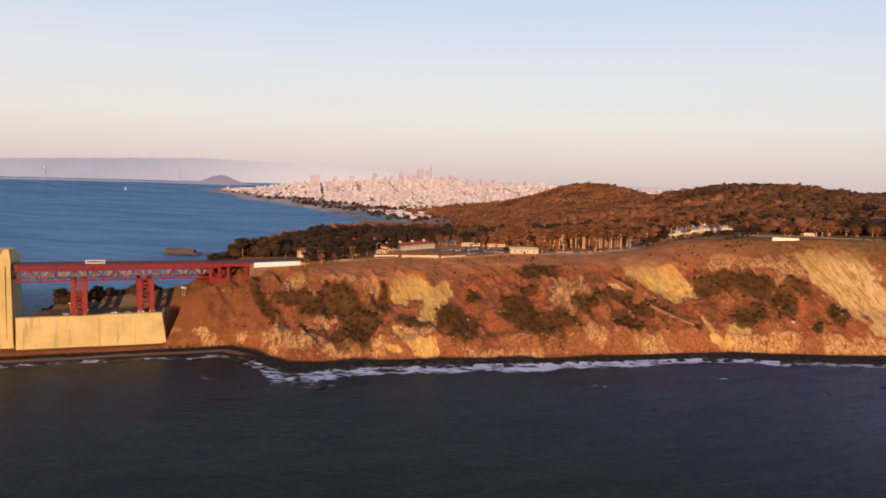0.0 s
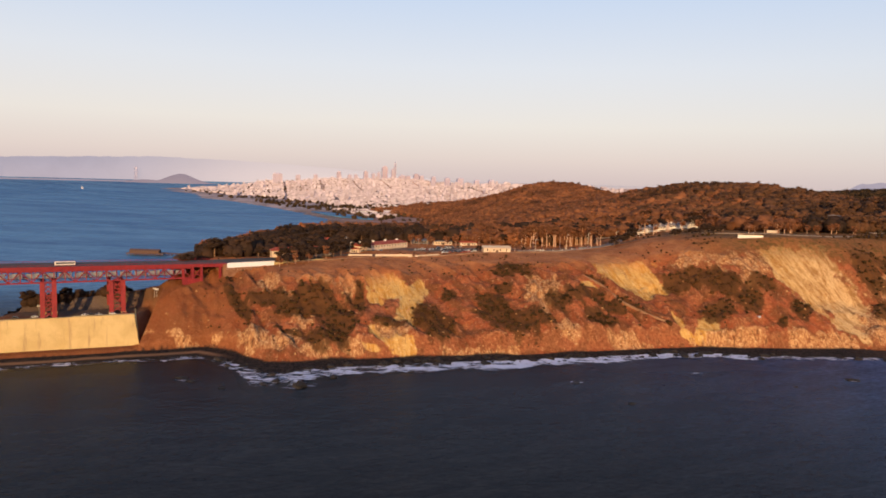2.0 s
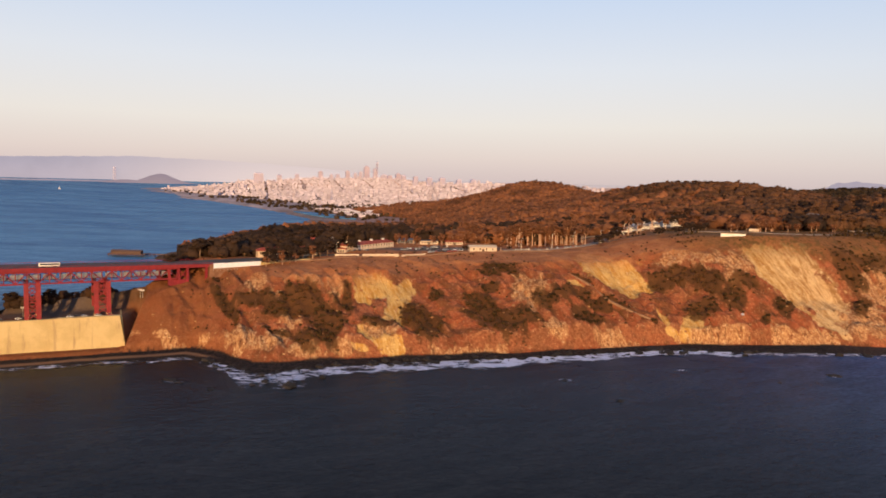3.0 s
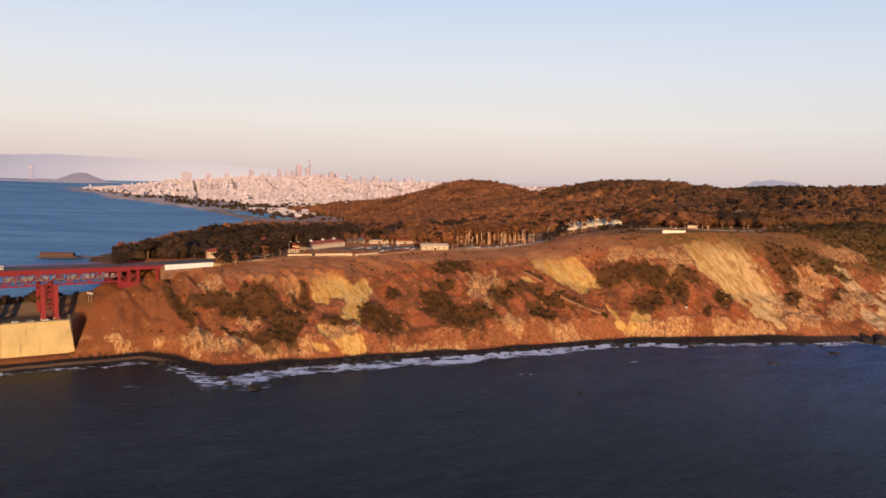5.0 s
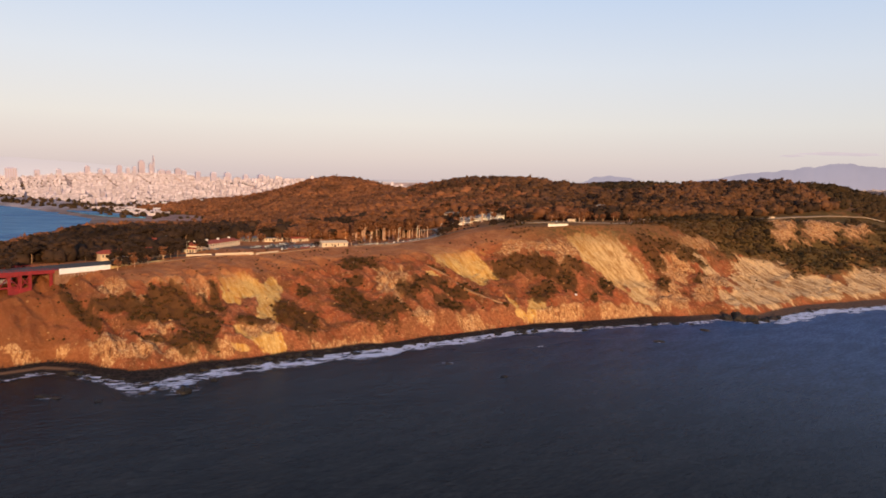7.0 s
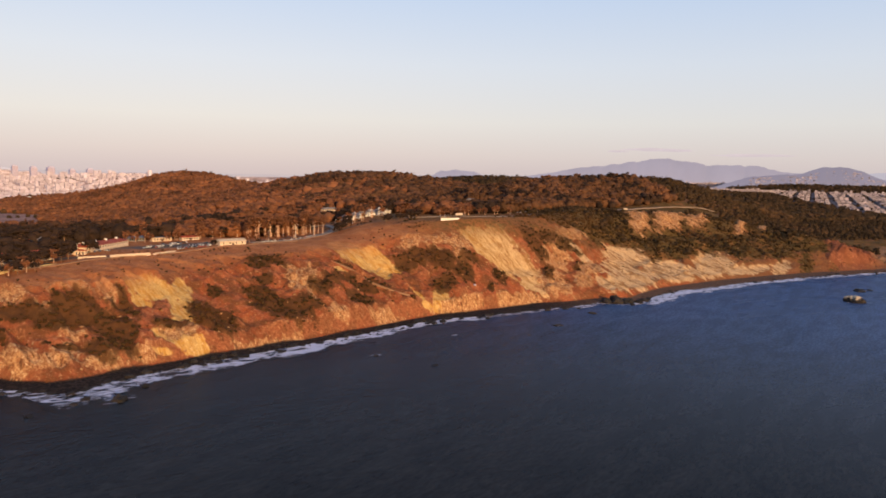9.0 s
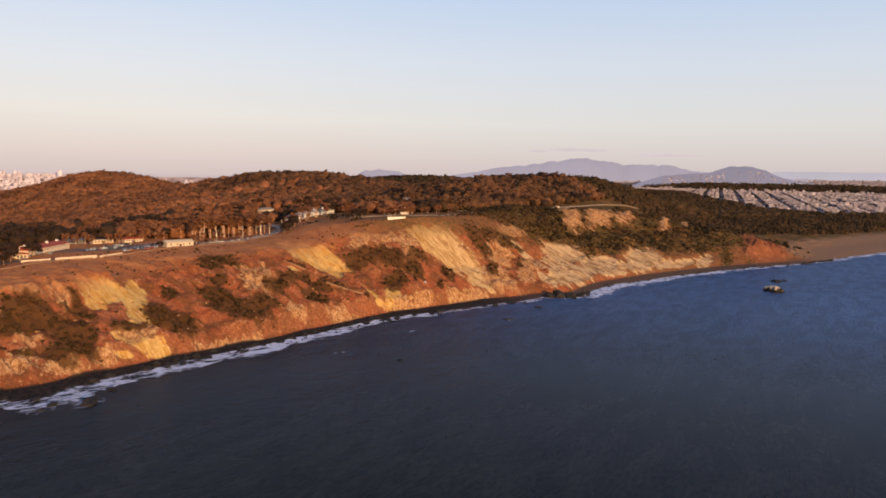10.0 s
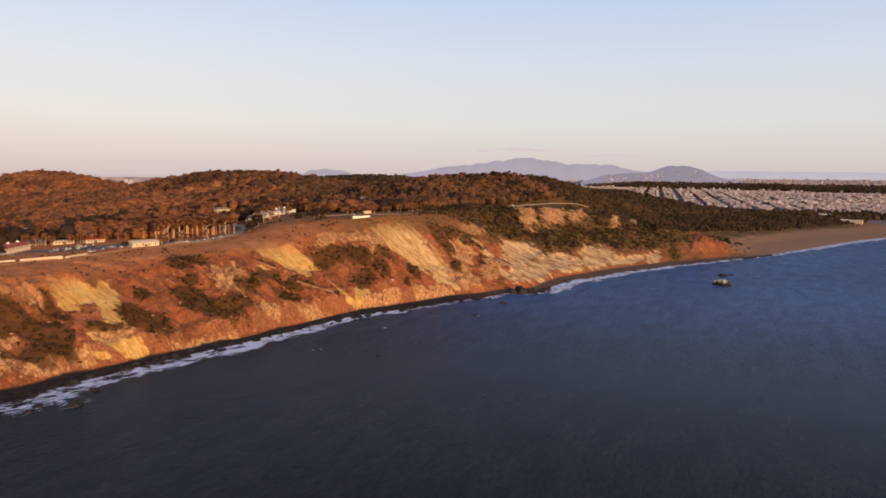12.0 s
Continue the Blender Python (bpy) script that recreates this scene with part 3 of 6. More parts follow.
def height(x, y):
    """The ground's height over the sea."""
    x, y = np.broadcast_arrays(np.asarray(x, float), np.asarray(y, float))
    d = y - shore(x)
    td, tz = np.interp(x, AT, TOE_D), np.interp(x, AT, TOE_Z)
    md, mz = np.interp(x, AT, MID_D), np.interp(x, AT, MID_Z)
    bd, bz = np.interp(x, AT, BROW_D), np.interp(x, AT, BROW_Z)
    sd, sz = np.interp(x, AT, SHELF_D), np.interp(x, AT, SHELF_Z)
    beach = 10.0
    out = strand(x)
    z = np.maximum(-6, (d + out) * 0.25)
    z = np.where((d >= -out) & (d < beach), 1.9 * (d + out) / (beach + out), z)

    def leg(a, za, b, zb, bow):
        u = np.clip((d - a) / np.maximum(b - a, 1), 0, 1)
        return za + (zb - za) * (u + bow * u * (1 - u))
    slope = np.where(d < td, leg(beach, 1.9, td, tz, 0.0), np.where(d < md, leg(td, tz, md, mz, 0.0), np.where(d < bd, leg(md, mz, bd, bz, 0.1), leg(bd, bz, sd, sz, 0.35))))
    inn = inland(x, y)
    slope = np.where(d > sd, sz + (inn - sz) * step(0, 260, d - sd), slope)
    # gullies and ribs that run down the bluff, and broken ground
    face = step(6, 22, d) * step(sd - 5, bd - 25, d) * step(-200, -170, x) * step(2200, 1150, x)
    warp = 14 * fbm(x / 55.0, d / 40.0, 31, 3)
    high = step(660, 720, x) * step(sd + 25, sd + 5, d) * step(2200, 1150, x)
    lean = np.interp(x, [-200, 100, 350, 440, 560, 700, 1000], [-0.45, -0.35, -0.3, -0.15, -0.05, 0.1, 0.3])
    ribs = np.abs(fbm((x + warp - lean * d) / 24.0, d / 150.0, 33, 3))
    rough = (ribs - 0.16) * np.interp(x, [-200, 380, 460, 700, 1000], [-17, -17, -27, -27, -18]) + 4.5 * fbm(x / 15.0, d / 12.0, 35, 4) + 2.4 * fbm(x / 4.6, d / 4.6, 37, 2)
    rough = rough + 6.5 * (0.28 - np.abs(2 * fbm((x + 0.6 * warp - lean * d) / 10.0, d / 42.0, 43, 3)))
    rough = rough + 1.8 * (0.5 - np.abs(2 * fbm(x / 20.0 + d / 60.0, d / 9.0, 39, 3)))
    slip, crag = slipped(x, y), np.maximum(craggy(x, y), 1.5 * blotch(x, y, RED_ROCK, 0.5, 75))
    flutes = np.abs(2 * fbm((x + 0.4 * warp - lean * d) / 6.5, d / 60.0, 45, 3))
    blocks_ = 5.5 * (0.30 - np.abs(2 * fbm((x + 0.5 * warp - lean * d) / 8.0, d / 24.0, 47, 3))) + 4.6 * fbm(x / 4.4, d / 5.5, 49, 3)
    rough = rough * (1 - 0.72 * slip) - slip * (1.6 + 2.2 * flutes) + crag * (1 - 0.6 * slip) * (blocks_ + 0.6)
    spur = 5.0 * np.exp(-(((x - 488) + 4 * fbm(d / 20.0, x * 0, 57, 2)) / 6.5) ** 2) + 4.0 * np.exp(-((x - 548 + 0.25 * (d - 60)) / 8.0) ** 2)
    slope = slope + rough * np.maximum(face, crag * high) * np.clip(slope / 14.0, 0.2, 1) + spur * step(14, 34, d) * step(132, 100, d)
    slope = slope + 0.9 * fbm(x / 9.0, y / 9.0, 41, 3) * step(sd - 40, sd, d) * step(1500, 900, y)
    z = np.where(d >= beach, np.maximum(slope, 0.4), z)
    # the fort's terrace behind its sea wall
    wall_y = 490.7 + (x + 294.3) * 0.3763
    terrace = step(-202, -207, x) * step(52, 40, y - wall_y)
    z = np.where((x < -196) & (d > beach), z * (1 - terrace) + terrace * np.where((y > wall_y + 6) & (x > -297), 24.6, np.minimum(3.6, z)), z)
    # the cleft between the sea wall's end and the bluff
    cleft = step(-208, -205, x) * step(-199, -202.5, x) * step(510, 520, y) * step(575, 552, y)
    z = np.where(d > beach, z * (1 - cleft) + cleft * np.minimum(z, 3 + 0.28 * (y - 520)), z)
    # the bay
    db = x - bay(y)
    z = np.where(db < 40, np.minimum(z, np.maximum(-6, db * 0.45)), z)
    return z


# ---------------------------------------------------------------- meshes
def mesh_of(name, V, F, material=None, smooth=False):
    me = bpy.data.meshes.new(name)
    me.from_pydata(np.asarray(V, float).tolist(), [], np.asarray(F).tolist() if not isinstance(F, list) else F)
    if material:
        me.materials.append(material)
    if smooth:
        me.shade_smooth()
    me.update()
    return me


def part(name, bm, material, parent=None, label=""):
    """Links a bmesh as one mesh object, under a thing where a parent is given."""
    me = bpy.data.meshes.new(name)
    bm.to_mesh(me)
    bm.free()
    me.materials.append(material)
    ob = new(name, me)
    if parent is not None:
        ob.parent = parent
    return tagged(ob, label)


def thing(name, m, label, category, group="", kind=""):
    ob = new(name)
    ob.empty_display_size = 0.5
    ob.matrix_world = m
    return tagged(ob, label, category, group, kind)


def box(bm, x0, x1, y0, y1, z0, z1, taper=0.0):
    """A box between limits, drawn in by taper at its top."""
    c = [(x0, y0, z0), (x1, y0, z0), (x1, y1, z0), (x0, y1, z0), (x0 + taper, y0 + taper, z1), (x1 - taper, y0 + taper, z1), (x1 - taper, y1 - taper, z1), (x0 + taper, y1 - taper, z1)]
    v = [bm.verts.new(p) for p in c]
    for f in ((0, 3, 2, 1), (4, 5, 6, 7), (0, 1, 5, 4), (1, 2, 6, 5), (2, 3, 7, 6), (3, 0, 4, 7)):
        bm.faces.new([v[i] for i in f])
    return bm


def boxes(*limits):
    bm = bmesh.new()
    for b in limits:
        box(bm, *b)
    return bm


def bar(bm, a, b, w, h=None):
    """A square bar from a to b."""
    a, b, h = Vector(a), Vector(b), h or w
    d = (b - a).normalized()
    side = d.cross(Vector((0, 0, 1)))
    side = side.normalized() if side.length > 1e-3 else Vector((1, 0, 0))
    up = side.cross(d)
    v = [bm.verts.new(p + side * sx * w / 2 + up * sz * h / 2) for p in (a, b) for sx, sz in ((-1, -1), (1, -1), (1, 1), (-1, 1))]
    for f in ((3, 2, 1, 0), (4, 5, 6, 7), (0, 1, 5, 4), (1, 2, 6, 5), (2, 3, 7, 6), (3, 0, 4, 7)):
        bm.faces.new([v[i] for i in f])
    return bm


def bars(w, *pairs):
    bm = bmesh.new()
    for a, b in pairs:
        bar(bm, a, b, w)
    return bm


def gable(bm, x0, x1, y0, y1, z0, rise, over=0.5, hip=0.0):
    """A pitched roof with its ridge along x; hip: how far the ridge stops short of the ends."""
    x0, x1, y0, y1 = x0 - over, x1 + over, y0 - over, y1 + over
    ym = (y0 + y1) / 2
    c = [(x0, y0, z0), (x1, y0, z0), (x1, y1, z0), (x0, y1, z0), (x0 + hip, ym, z0 + rise), (x1 - hip, ym, z0 + rise)]
    c += [(x, y, z - 0.25) for x, y, z in c[:4]]
    v = [bm.verts.new(p) for p in c]
    for f in ((0, 1, 5, 4), (2, 3, 4, 5), (1, 2, 5), (3, 0, 4), (6, 7, 1, 0), (7, 8, 2, 1), (8, 9, 3, 2), (9, 6, 0, 3), (9, 8, 7, 6)):
        bm.faces.new([v[i] for i in f])
    return bm


def tube(bm, a, b, r0, r1, sides=7):
    a, b = Vector(a), Vector(b)
    q = (b - a).to_track_quat("Z", "Y")
    rings = [[bm.verts.new(p + q @ Vector((math.cos(t) * r, math.sin(t) * r, 0))) for t in [2 * math.pi * i / sides for i in range(sides)]] for p, r in ((a, r0), (b, r1))]
    for i in range(sides):
        bm.faces.new((rings[0][i], rings[0][(i + 1) % sides], rings[1][(i + 1) % sides], rings[1][i]))
    bm.faces.new(rings[1])
    bm.faces.new(list(reversed(rings[0])))
    return bm


# ---------------------------------------------------------------- ground and sea
def lines(*runs):
    """Grid lines: stretches of (start, end, step at the start, step at the end)."""
    out = []
    for a, b, s0, s1 in runs:
        p = a
        while p < b - 0.3 * s0:
            out.append(p)
            p += s0 + (s1 - s0) * (p - a) / (b - a)
    return np.array(out + [runs[-1][1]])


def heath(x, y):
    """How thickly low scrub covers the slopes round the far end of the bluffs, 0 to 1."""
    d = y - shore(x)
    rise = d / np.interp(x, AT, BROW_D)
    drop = np.interp(x, [620, 760], [0.0, 0.34])
    over = step(0.55, 0.9, rise + drop + 0.5 * fbm(x / 30.0, y / 30.0, 101, 3))
    west = step(440, 540, x + 60 * fbm(x / 40.0, y / 40.0, 103, 3)) * step(2300, 2000, x)
    patchy = 0.85 * step(0.06, 0.16, fbm(x / 34.0, y / 20.0, 111, 3)) * step(180, 260, x) * step(1.12, 1.25, rise)
    return np.maximum(west * over * (0.76 + 0.7 * fbm(x / 22.0, y / 22.0, 105, 3)), patchy)


def track(x, y):
    """A straight washed-out track that runs down across the bluff: 1 on its line."""
    ax, ay, bx, by = 146, 618, 205, 565
    u = np.clip(((x - ax) * (bx - ax) + (y - ay) * (by - ay)) / ((bx - ax) ** 2 + (by - ay) ** 2), 0, 1)
    off = np.hypot(x - ax - u * (bx - ax), y - ay - u * (by - ay)) + 2.2 * fbm(x / 7.0, y / 7.0, 107, 2)
    return step(3.4, 1.2, off)


def scrubby(x, y):
    bare = np.maximum(np.maximum(slipped(x, y), craggy(x, y)) * step(400, 480, x), blotch(x, y, RED_ROCK, 0.5, 75))
    far_veg = np.maximum(blotch(x, y, SCRUB_FAR, 0.6, 73), heath(x, y)) * (1 - bare)
    return np.maximum(np.maximum(blotch(x, y, SCRUB_NEAR + SCRUB_MID, 0.6, 71), far_veg), 0.9 * track(x, y))


def wooded(x, y):
    """Where the woods stand, 0 to 1."""
    front = np.interp(x, [-320, -200, -155, -100, -70, -40, 80, 100, 190, 235, 330, 350, 520, 640, 760, 900, 1000, 1120, 1300, 1700, 2300],
                      [640, 636, 647, 686, 710, 785, 785, 762, 764, 812, 812, 742, 780, 822, 848, 866, 872, 790, 705, 690, 640])
    front = front + 14 * fbm(x / 30.0, y / 60.0, 61, 3)
    w = step(0, 14, y - front)
    db = x - bay(y)
    w = w * np.where(y > 1250, step(270, 350, db + 60 * fbm(x / 90.0, y / 90.0, 63, 3)), step(16, 32, db))
    w = w * step(2850, 2650, y + 120 * fbm(x / 200.0, y / 200.0, 65, 3)) * step(2350, 2250, x + 150 * fbm(x / 200.0, y / 200.0, 67, 2))
    return w


gx = lines((-3600, -340, 180, 8), (-340, -200, 3, 1.7), (-200, 560, 1.7, 1.9), (560, 1180, 2.0, 4.5), (1180, 2600, 6, 40), (2600, 9500, 60, 260))
gy = lines((380, 465, 8, 3), (465, 690, 1.5, 1.7), (690, 1000, 2.6, 8), (1000, 2800, 9, 40), (2800, 11500, 50, 300))
GX, GY = np.meshgrid(gx, gy)
GZ = height(GX, GY) - 2.2 * track(GX, GY)
nx, ny = len(gx), len(gy)
idx = np.arange(nx * ny).reshape(ny, nx)
quads = np.stack([idx[:-1, :-1], idx[:-1, 1:], idx[1:, 1:], idx[1:, :-1]], -1).reshape(-1, 4)
me = mesh_of("ground", far(np.stack([GX, GY, GZ], -1)).reshape(-1, 3), quads, GROUND, True)
d_shore = GY - shore(GX)
wood_mask = wooded(GX, GY)
lap = np.gradient(np.gradient(GZ, gy, axis=0), gy, axis=0) + np.gradient(np.gradient(GZ, gx, axis=1), gx, axis=1)
masks = {
    "scar": slipped(GX, GY),
    "crag": craggy(GX, GY),
    "veg": scrubby(GX, GY),
    "steep": step(0.55, 1.25, np.hypot(np.gradient(GZ, gy, axis=0), np.gradient(GZ, gx, axis=1))) * (d_shore > 6),
    "rib": step(0.05, 0.55, -lap) * (d_shore > 8),
    "red": blotch(GX, GY, RED_ROCK, 0.5, 75),
    "beach": step(1.15, 0.70, d_shore / np.interp(GX, [-200, -60, 120], [10.0, 12.0, 10.5]) + 0.30 * fbm(GX / 30.0, GY / 14.0, 77, 2)) * step(1120, 1040, GX),
    "sand": 0.8 * step(4.0, 1.5, np.abs(d_shore + 2 + 3 * fbm(GX / 25.0, GY * 0, 89, 2))) * step(-128, -150, GX) + step(np.interp(GX, [1140, 1300, 1700], [70, 150, 175]), np.interp(GX, [1140, 1300, 1700], [45, 110, 130]), d_shore + 40 * fbm(GX / 60.0, GY / 40.0, 87, 3)) * step(1080, 1140, GX),
    "wood": wood_mask,
    "lawn": step(-15, 10, d_shore - np.interp(GX, AT, BROW_D)) * (1 - wood_mask) * step(560, 440, GX) * step(1200, 1000, GY) * step(-205, -195, GX),
    "town": np.maximum(step(2500, 2800, GY + 60 * fbm(GX / 90.0, GY / 90.0, 79, 3)) * step(2600, 2300, GX) + step(2250, 2350, GX), 0.45 * step(1300, 1600, GY) * (1 - wood_mask)),
    "pave": blotch(GX, GY, [(35, 722, 75, 16, 0.6), (-100, 668, 60, 9, 1.2), (190, 735, 60, 5, 1.6), (-255, 545, 42, 26, 0.4)], 0.25, 81),
}
masks["lawn"] = masks["lawn"] * (1 - masks["veg"])
masks["wood"] = np.maximum(masks["wood"], step(-196, -206, GX) * step(40, 48, GY - 490.7 - (GX + 294.3) * 0.3763))
for name, m in masks.items():
    a = me.attributes.new(name, "FLOAT", "POINT")
    a.data.foreach_set("value", np.clip(m, 0, 1).astype(np.float32).ravel())
tagged(new("ground", me), "russet coastal bluff and wooded headland above the sea", "ground", kind="structure")

rr = np.concatenate([np.linspace(0, 900, 46), np.geomspace(930, 26000, 60)])
tt = np.radians(np.arange(0, 361, 2.5))
RR, TT = np.meshgrid(rr, tt)
W = far(np.stack([HUB[0] + RR * np.sin(TT), HUB[1] + RR * np.cos(TT), 0 * RR], -1))
nr, nt = len(rr), len(tt)
idx = np.arange(nr * nt).reshape(nt, nr)
quads = np.stack([idx[:-1, :-1], idx[1:, :-1], idx[1:, 1:], idx[:-1, 1:]], -1).reshape(-1, 4)
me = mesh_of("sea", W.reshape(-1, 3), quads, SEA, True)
# where the diffuse blue replaces reflected sky
for name, m in (("bay", step(560, 900, W[..., 1]) * step(200, -100, W[..., 0])), ("sky_tint", step(-60, 440, W[..., 0]) * step(280, 880, np.hypot(W[..., 0] - HUB[0], W[..., 1] - HUB[1])))):
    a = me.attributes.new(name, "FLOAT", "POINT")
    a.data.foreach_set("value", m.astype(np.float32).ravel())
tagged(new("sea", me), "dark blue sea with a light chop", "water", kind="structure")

# the line of surf along the shore
fx = np.arange(-420, 2300, 2.5)
fv = np.linspace(0, 1, 14)
FX, FV = np.meshgrid(fx, fv, indexing="ij")
wide = np.interp(FX, [-420, -293, -160, -120, -95, -60, 30, 120, 230, 300, 430, 470, 520, 640, 900, 1050, 1150, 1500, 2300], [5, 5, 5, 12, 32, 24, 17, 15, 9, 7, 9, 20, 20, 18, 11, 9, 14, 20, 26])
wide = 1.6 * wide * (1 + 1.1 * fbm(FX / 30.0, FX * 0 + 1.7, 83, 3))
FY = shore(FX) - strand(FX) + 4.0 - FV * (wide + 4.0)
FZ = 0.25 + 0.5 * np.clip(fbm(FX / 6.0, FY / 4.0, 85, 3) + 0.2, 0, 1) + np.maximum(0, (4.0 - FV * (wide + 4)) * 0.14)
n0, n1 = FX.shape
idx = np.arange(n0 * n1).reshape(n0, n1)
quads = np.stack([idx[:-1, :-1], idx[1:, :-1], idx[1:, 1:], idx[:-1, 1:]], -1).reshape(-1, 4)
me = mesh_of("surf", np.stack([FX, FY, FZ], -1).reshape(-1, 3), quads, FOAM, True)
a = me.attributes.new("foam", "FLOAT", "POINT")
strength = np.interp(FX, [-420, -293, -160, -120, 60, 220, 300, 440, 520, 900, 1100, 2300], [0.46, 0.48, 0.46, 0.56, 0.80, 0.78, 0.58, 0.60, 0.80, 0.70, 0.66, 0.80])
a.data.foreach_set("value", (strength * step(0, 0.12, FV) * step(1.0, 0.55, FV)).astype(np.float32).ravel())
tagged(new("surf", me), "white surf breaking along the foot of the bluff", "surf", kind="structure")


# ---------------------------------------------------------------- the bridge's southern approach
BRIDGE = pose(-155.3, 587.9, 0, 0, 0, math.degrees(math.atan2(0.61, 0.79)))


def deck_z(s):
    return 57.3 - 0.034 * min(s, 0) - 0.012 * max(s, 0)


def sloped(bm, s0, s1, y0, y1, below, above):
    """A slab along the deck, between two heights over the roadway."""
    v = [bm.verts.new((s, y, deck_z(s) + h)) for s in (s0, s1) for y, h in ((y0, below), (y1, below), (y1, above), (y0, above))]
    for f in ((0, 1, 2, 3), (7, 6, 5, 4), (0, 4, 5, 1), (1, 5, 6, 2), (2, 6, 7, 3), (3, 7, 4, 0)):
        bm.faces.new([v[i] for i in f])
    return bm


viaduct = thing("viaduct", BRIDGE, "red-painted steel truss approach viaduct carrying a roadway", "bridge")
S0, S1, WIDE = -168.0, 0.0, 27.0
part("roadway", sloped(bmesh.new(), S0, S1, 0.3, WIDE - 0.3, -0.5, 0.0), ASPHALT, viaduct, "dark asphalt roadway")
for y0, y1 in ((0.0, 0.35), (WIDE - 0.35, WIDE)):
    part("fascia_girder", sloped(bmesh.new(), S0, S1, y0, y1, -2.6, 0.1), RED_STEEL, viaduct)
    rail = part("railing", sloped(bmesh.new(), S0, S1, y0 + 0.1, y0 + 0.25, 1.15, 1.35), RED_STEEL, viaduct)
    post_me = None
    for i in range(45):
        s = S0 + 3.9 * i
        if post_me is None:
            p = part("rail_post", boxes((-0.12, 0.12, y0 + 0.1, y0 + 0.25, 0.0, 1.2)), RED_STEEL, rail)
            post_me = p.data
        else:
            p = new("rail_post", post_me)
            p.parent = rail
        p.location = (s, 0, deck_z(s))
TRUSS_S1 = -29.0
for y in (1.2, WIDE - 1.2):
    truss = part("truss", sloped(sloped(bmesh.new(), S0, TRUSS_S1, y - 0.5, y + 0.5, -3.6, -2.62), S0, TRUSS_S1, y - 0.5, y + 0.5, -11.6, -10.6), RED_STEEL, viaduct)
    n = 20
    for i in range(n + 1):
        s = S0 + (TRUSS_S1 - S0) * i / n
        z = deck_z(s)
        part("vertical", bars(0.55, ((s, y, z - 10.7), (s, y, z - 3.5))), RED_STEEL, truss)
        if i < n:
            s2 = S0 + (TRUSS_S1 - S0) * (i + 1) / n
            z2 = deck_z(s2)
            a, b = ((s, y, z - 10.8), (s2, y, z2 - 3.4)) if i % 2 == 0 else ((s, y, z - 3.4), (s2, y, z2 - 10.8))
            part("diagonal", bars(0.6, (a, b)), RED_STEEL, truss)
for i in range(0, 21):
    s = S0 + (TRUSS_S1 - S0) * i / 20
    z = deck_z(s)
    part("floor_beam", boxes((s - 0.3, s + 0.3, 1.0, WIDE - 1.0, z - 3.0, z - 0.5)), RED_STEEL, viaduct)
    part("cross_strut", bars(0.4, ((s, 1.2, z - 11.0), (s, WIDE - 1.2, z - 11.0))), RED_STEEL, viaduct)
for i in range(4):
    y = 5.0 + 5.6 * i
    part("stringer", sloped(bmesh.new(), S0, S1, y, y + 0.4, -1.8, -0.5), RED_STEEL, viaduct)
# maintenance walkway with pale mesh, slung within the truss
part("walkway", sloped(bmesh.new(), S0, -38, 3.0, 4.6, -8.3, -7.9), STEEL, viaduct, "pale grey maintenance walkway")
for i in range(13):
    s = S0 + 4 + i * 10.3
    z = deck_z(s)
    part("walkway_panel", boxes((s, s + 8.2, 2.95, 3.05, z - 7.9, z - 4.9)), STEEL, viaduct, "pale grey mesh panel")


def viaduct_tower(s0, s1, z0):
    top = deck_z((s0 + s1) / 2) - 11.0
    mid = Matrix.Translation(((s0 + s1) / 2, 1.6, 0))
    tower = thing("viaduct_tower", BRIDGE @ mid @ pose(0, 0, 0, 0, 0, -12) @ mid.inverted(), "red steel lattice tower standing on the fort terrace", "bridge tower", "towers of the viaduct")
    for y in (1.6, WIDE - 1.6):
        for s in (s0, s1):
            part("leg", boxes((s - 1.5, s + 1.5, y - 1.0, y + 1.0, z0, top)), RED_STEEL, tower)
            part("foot", boxes((s - 1.9, s + 1.9, y - 1.6, y + 1.6, z0 - 1.6, z0 + 0.6)), CONCRETE, tower, "pale concrete footing")
        n = 4
        for i in range(n):
            za, zb = z0 + (top - z0) * i / n, z0 + (top - z0) * (i + 1) / n
            part("brace", bars(0.5, ((s0, y, za), (s1, y, zb))), RED_STEEL, tower)
            part("brace", bars(0.5, ((s1, y, za), (s0, y, zb))), RED_STEEL, tower)
            part("strut", bars(0.6, ((s0, y, zb - 0.3), (s1, y, zb - 0.3))), RED_STEEL, tower)
    for s in (s0, s1):
        for i in range(2):
            za, zb = z0 + (top - z0) * i / 2, z0 + (top - z0) * (i + 1) / 2
            part("brace", bars(0.5, ((s, 1.6, za), (s, WIDE - 1.6, zb))), RED_STEEL, tower)
            part("brace", bars(0.5, ((s, WIDE - 1.6, za), (s, 1.6, zb))), RED_STEEL, tower)
    return tower


viaduct_tower(-133.8, -126.4, 25.0)
viaduct_tower(-88.4, -80.2, 25.0)

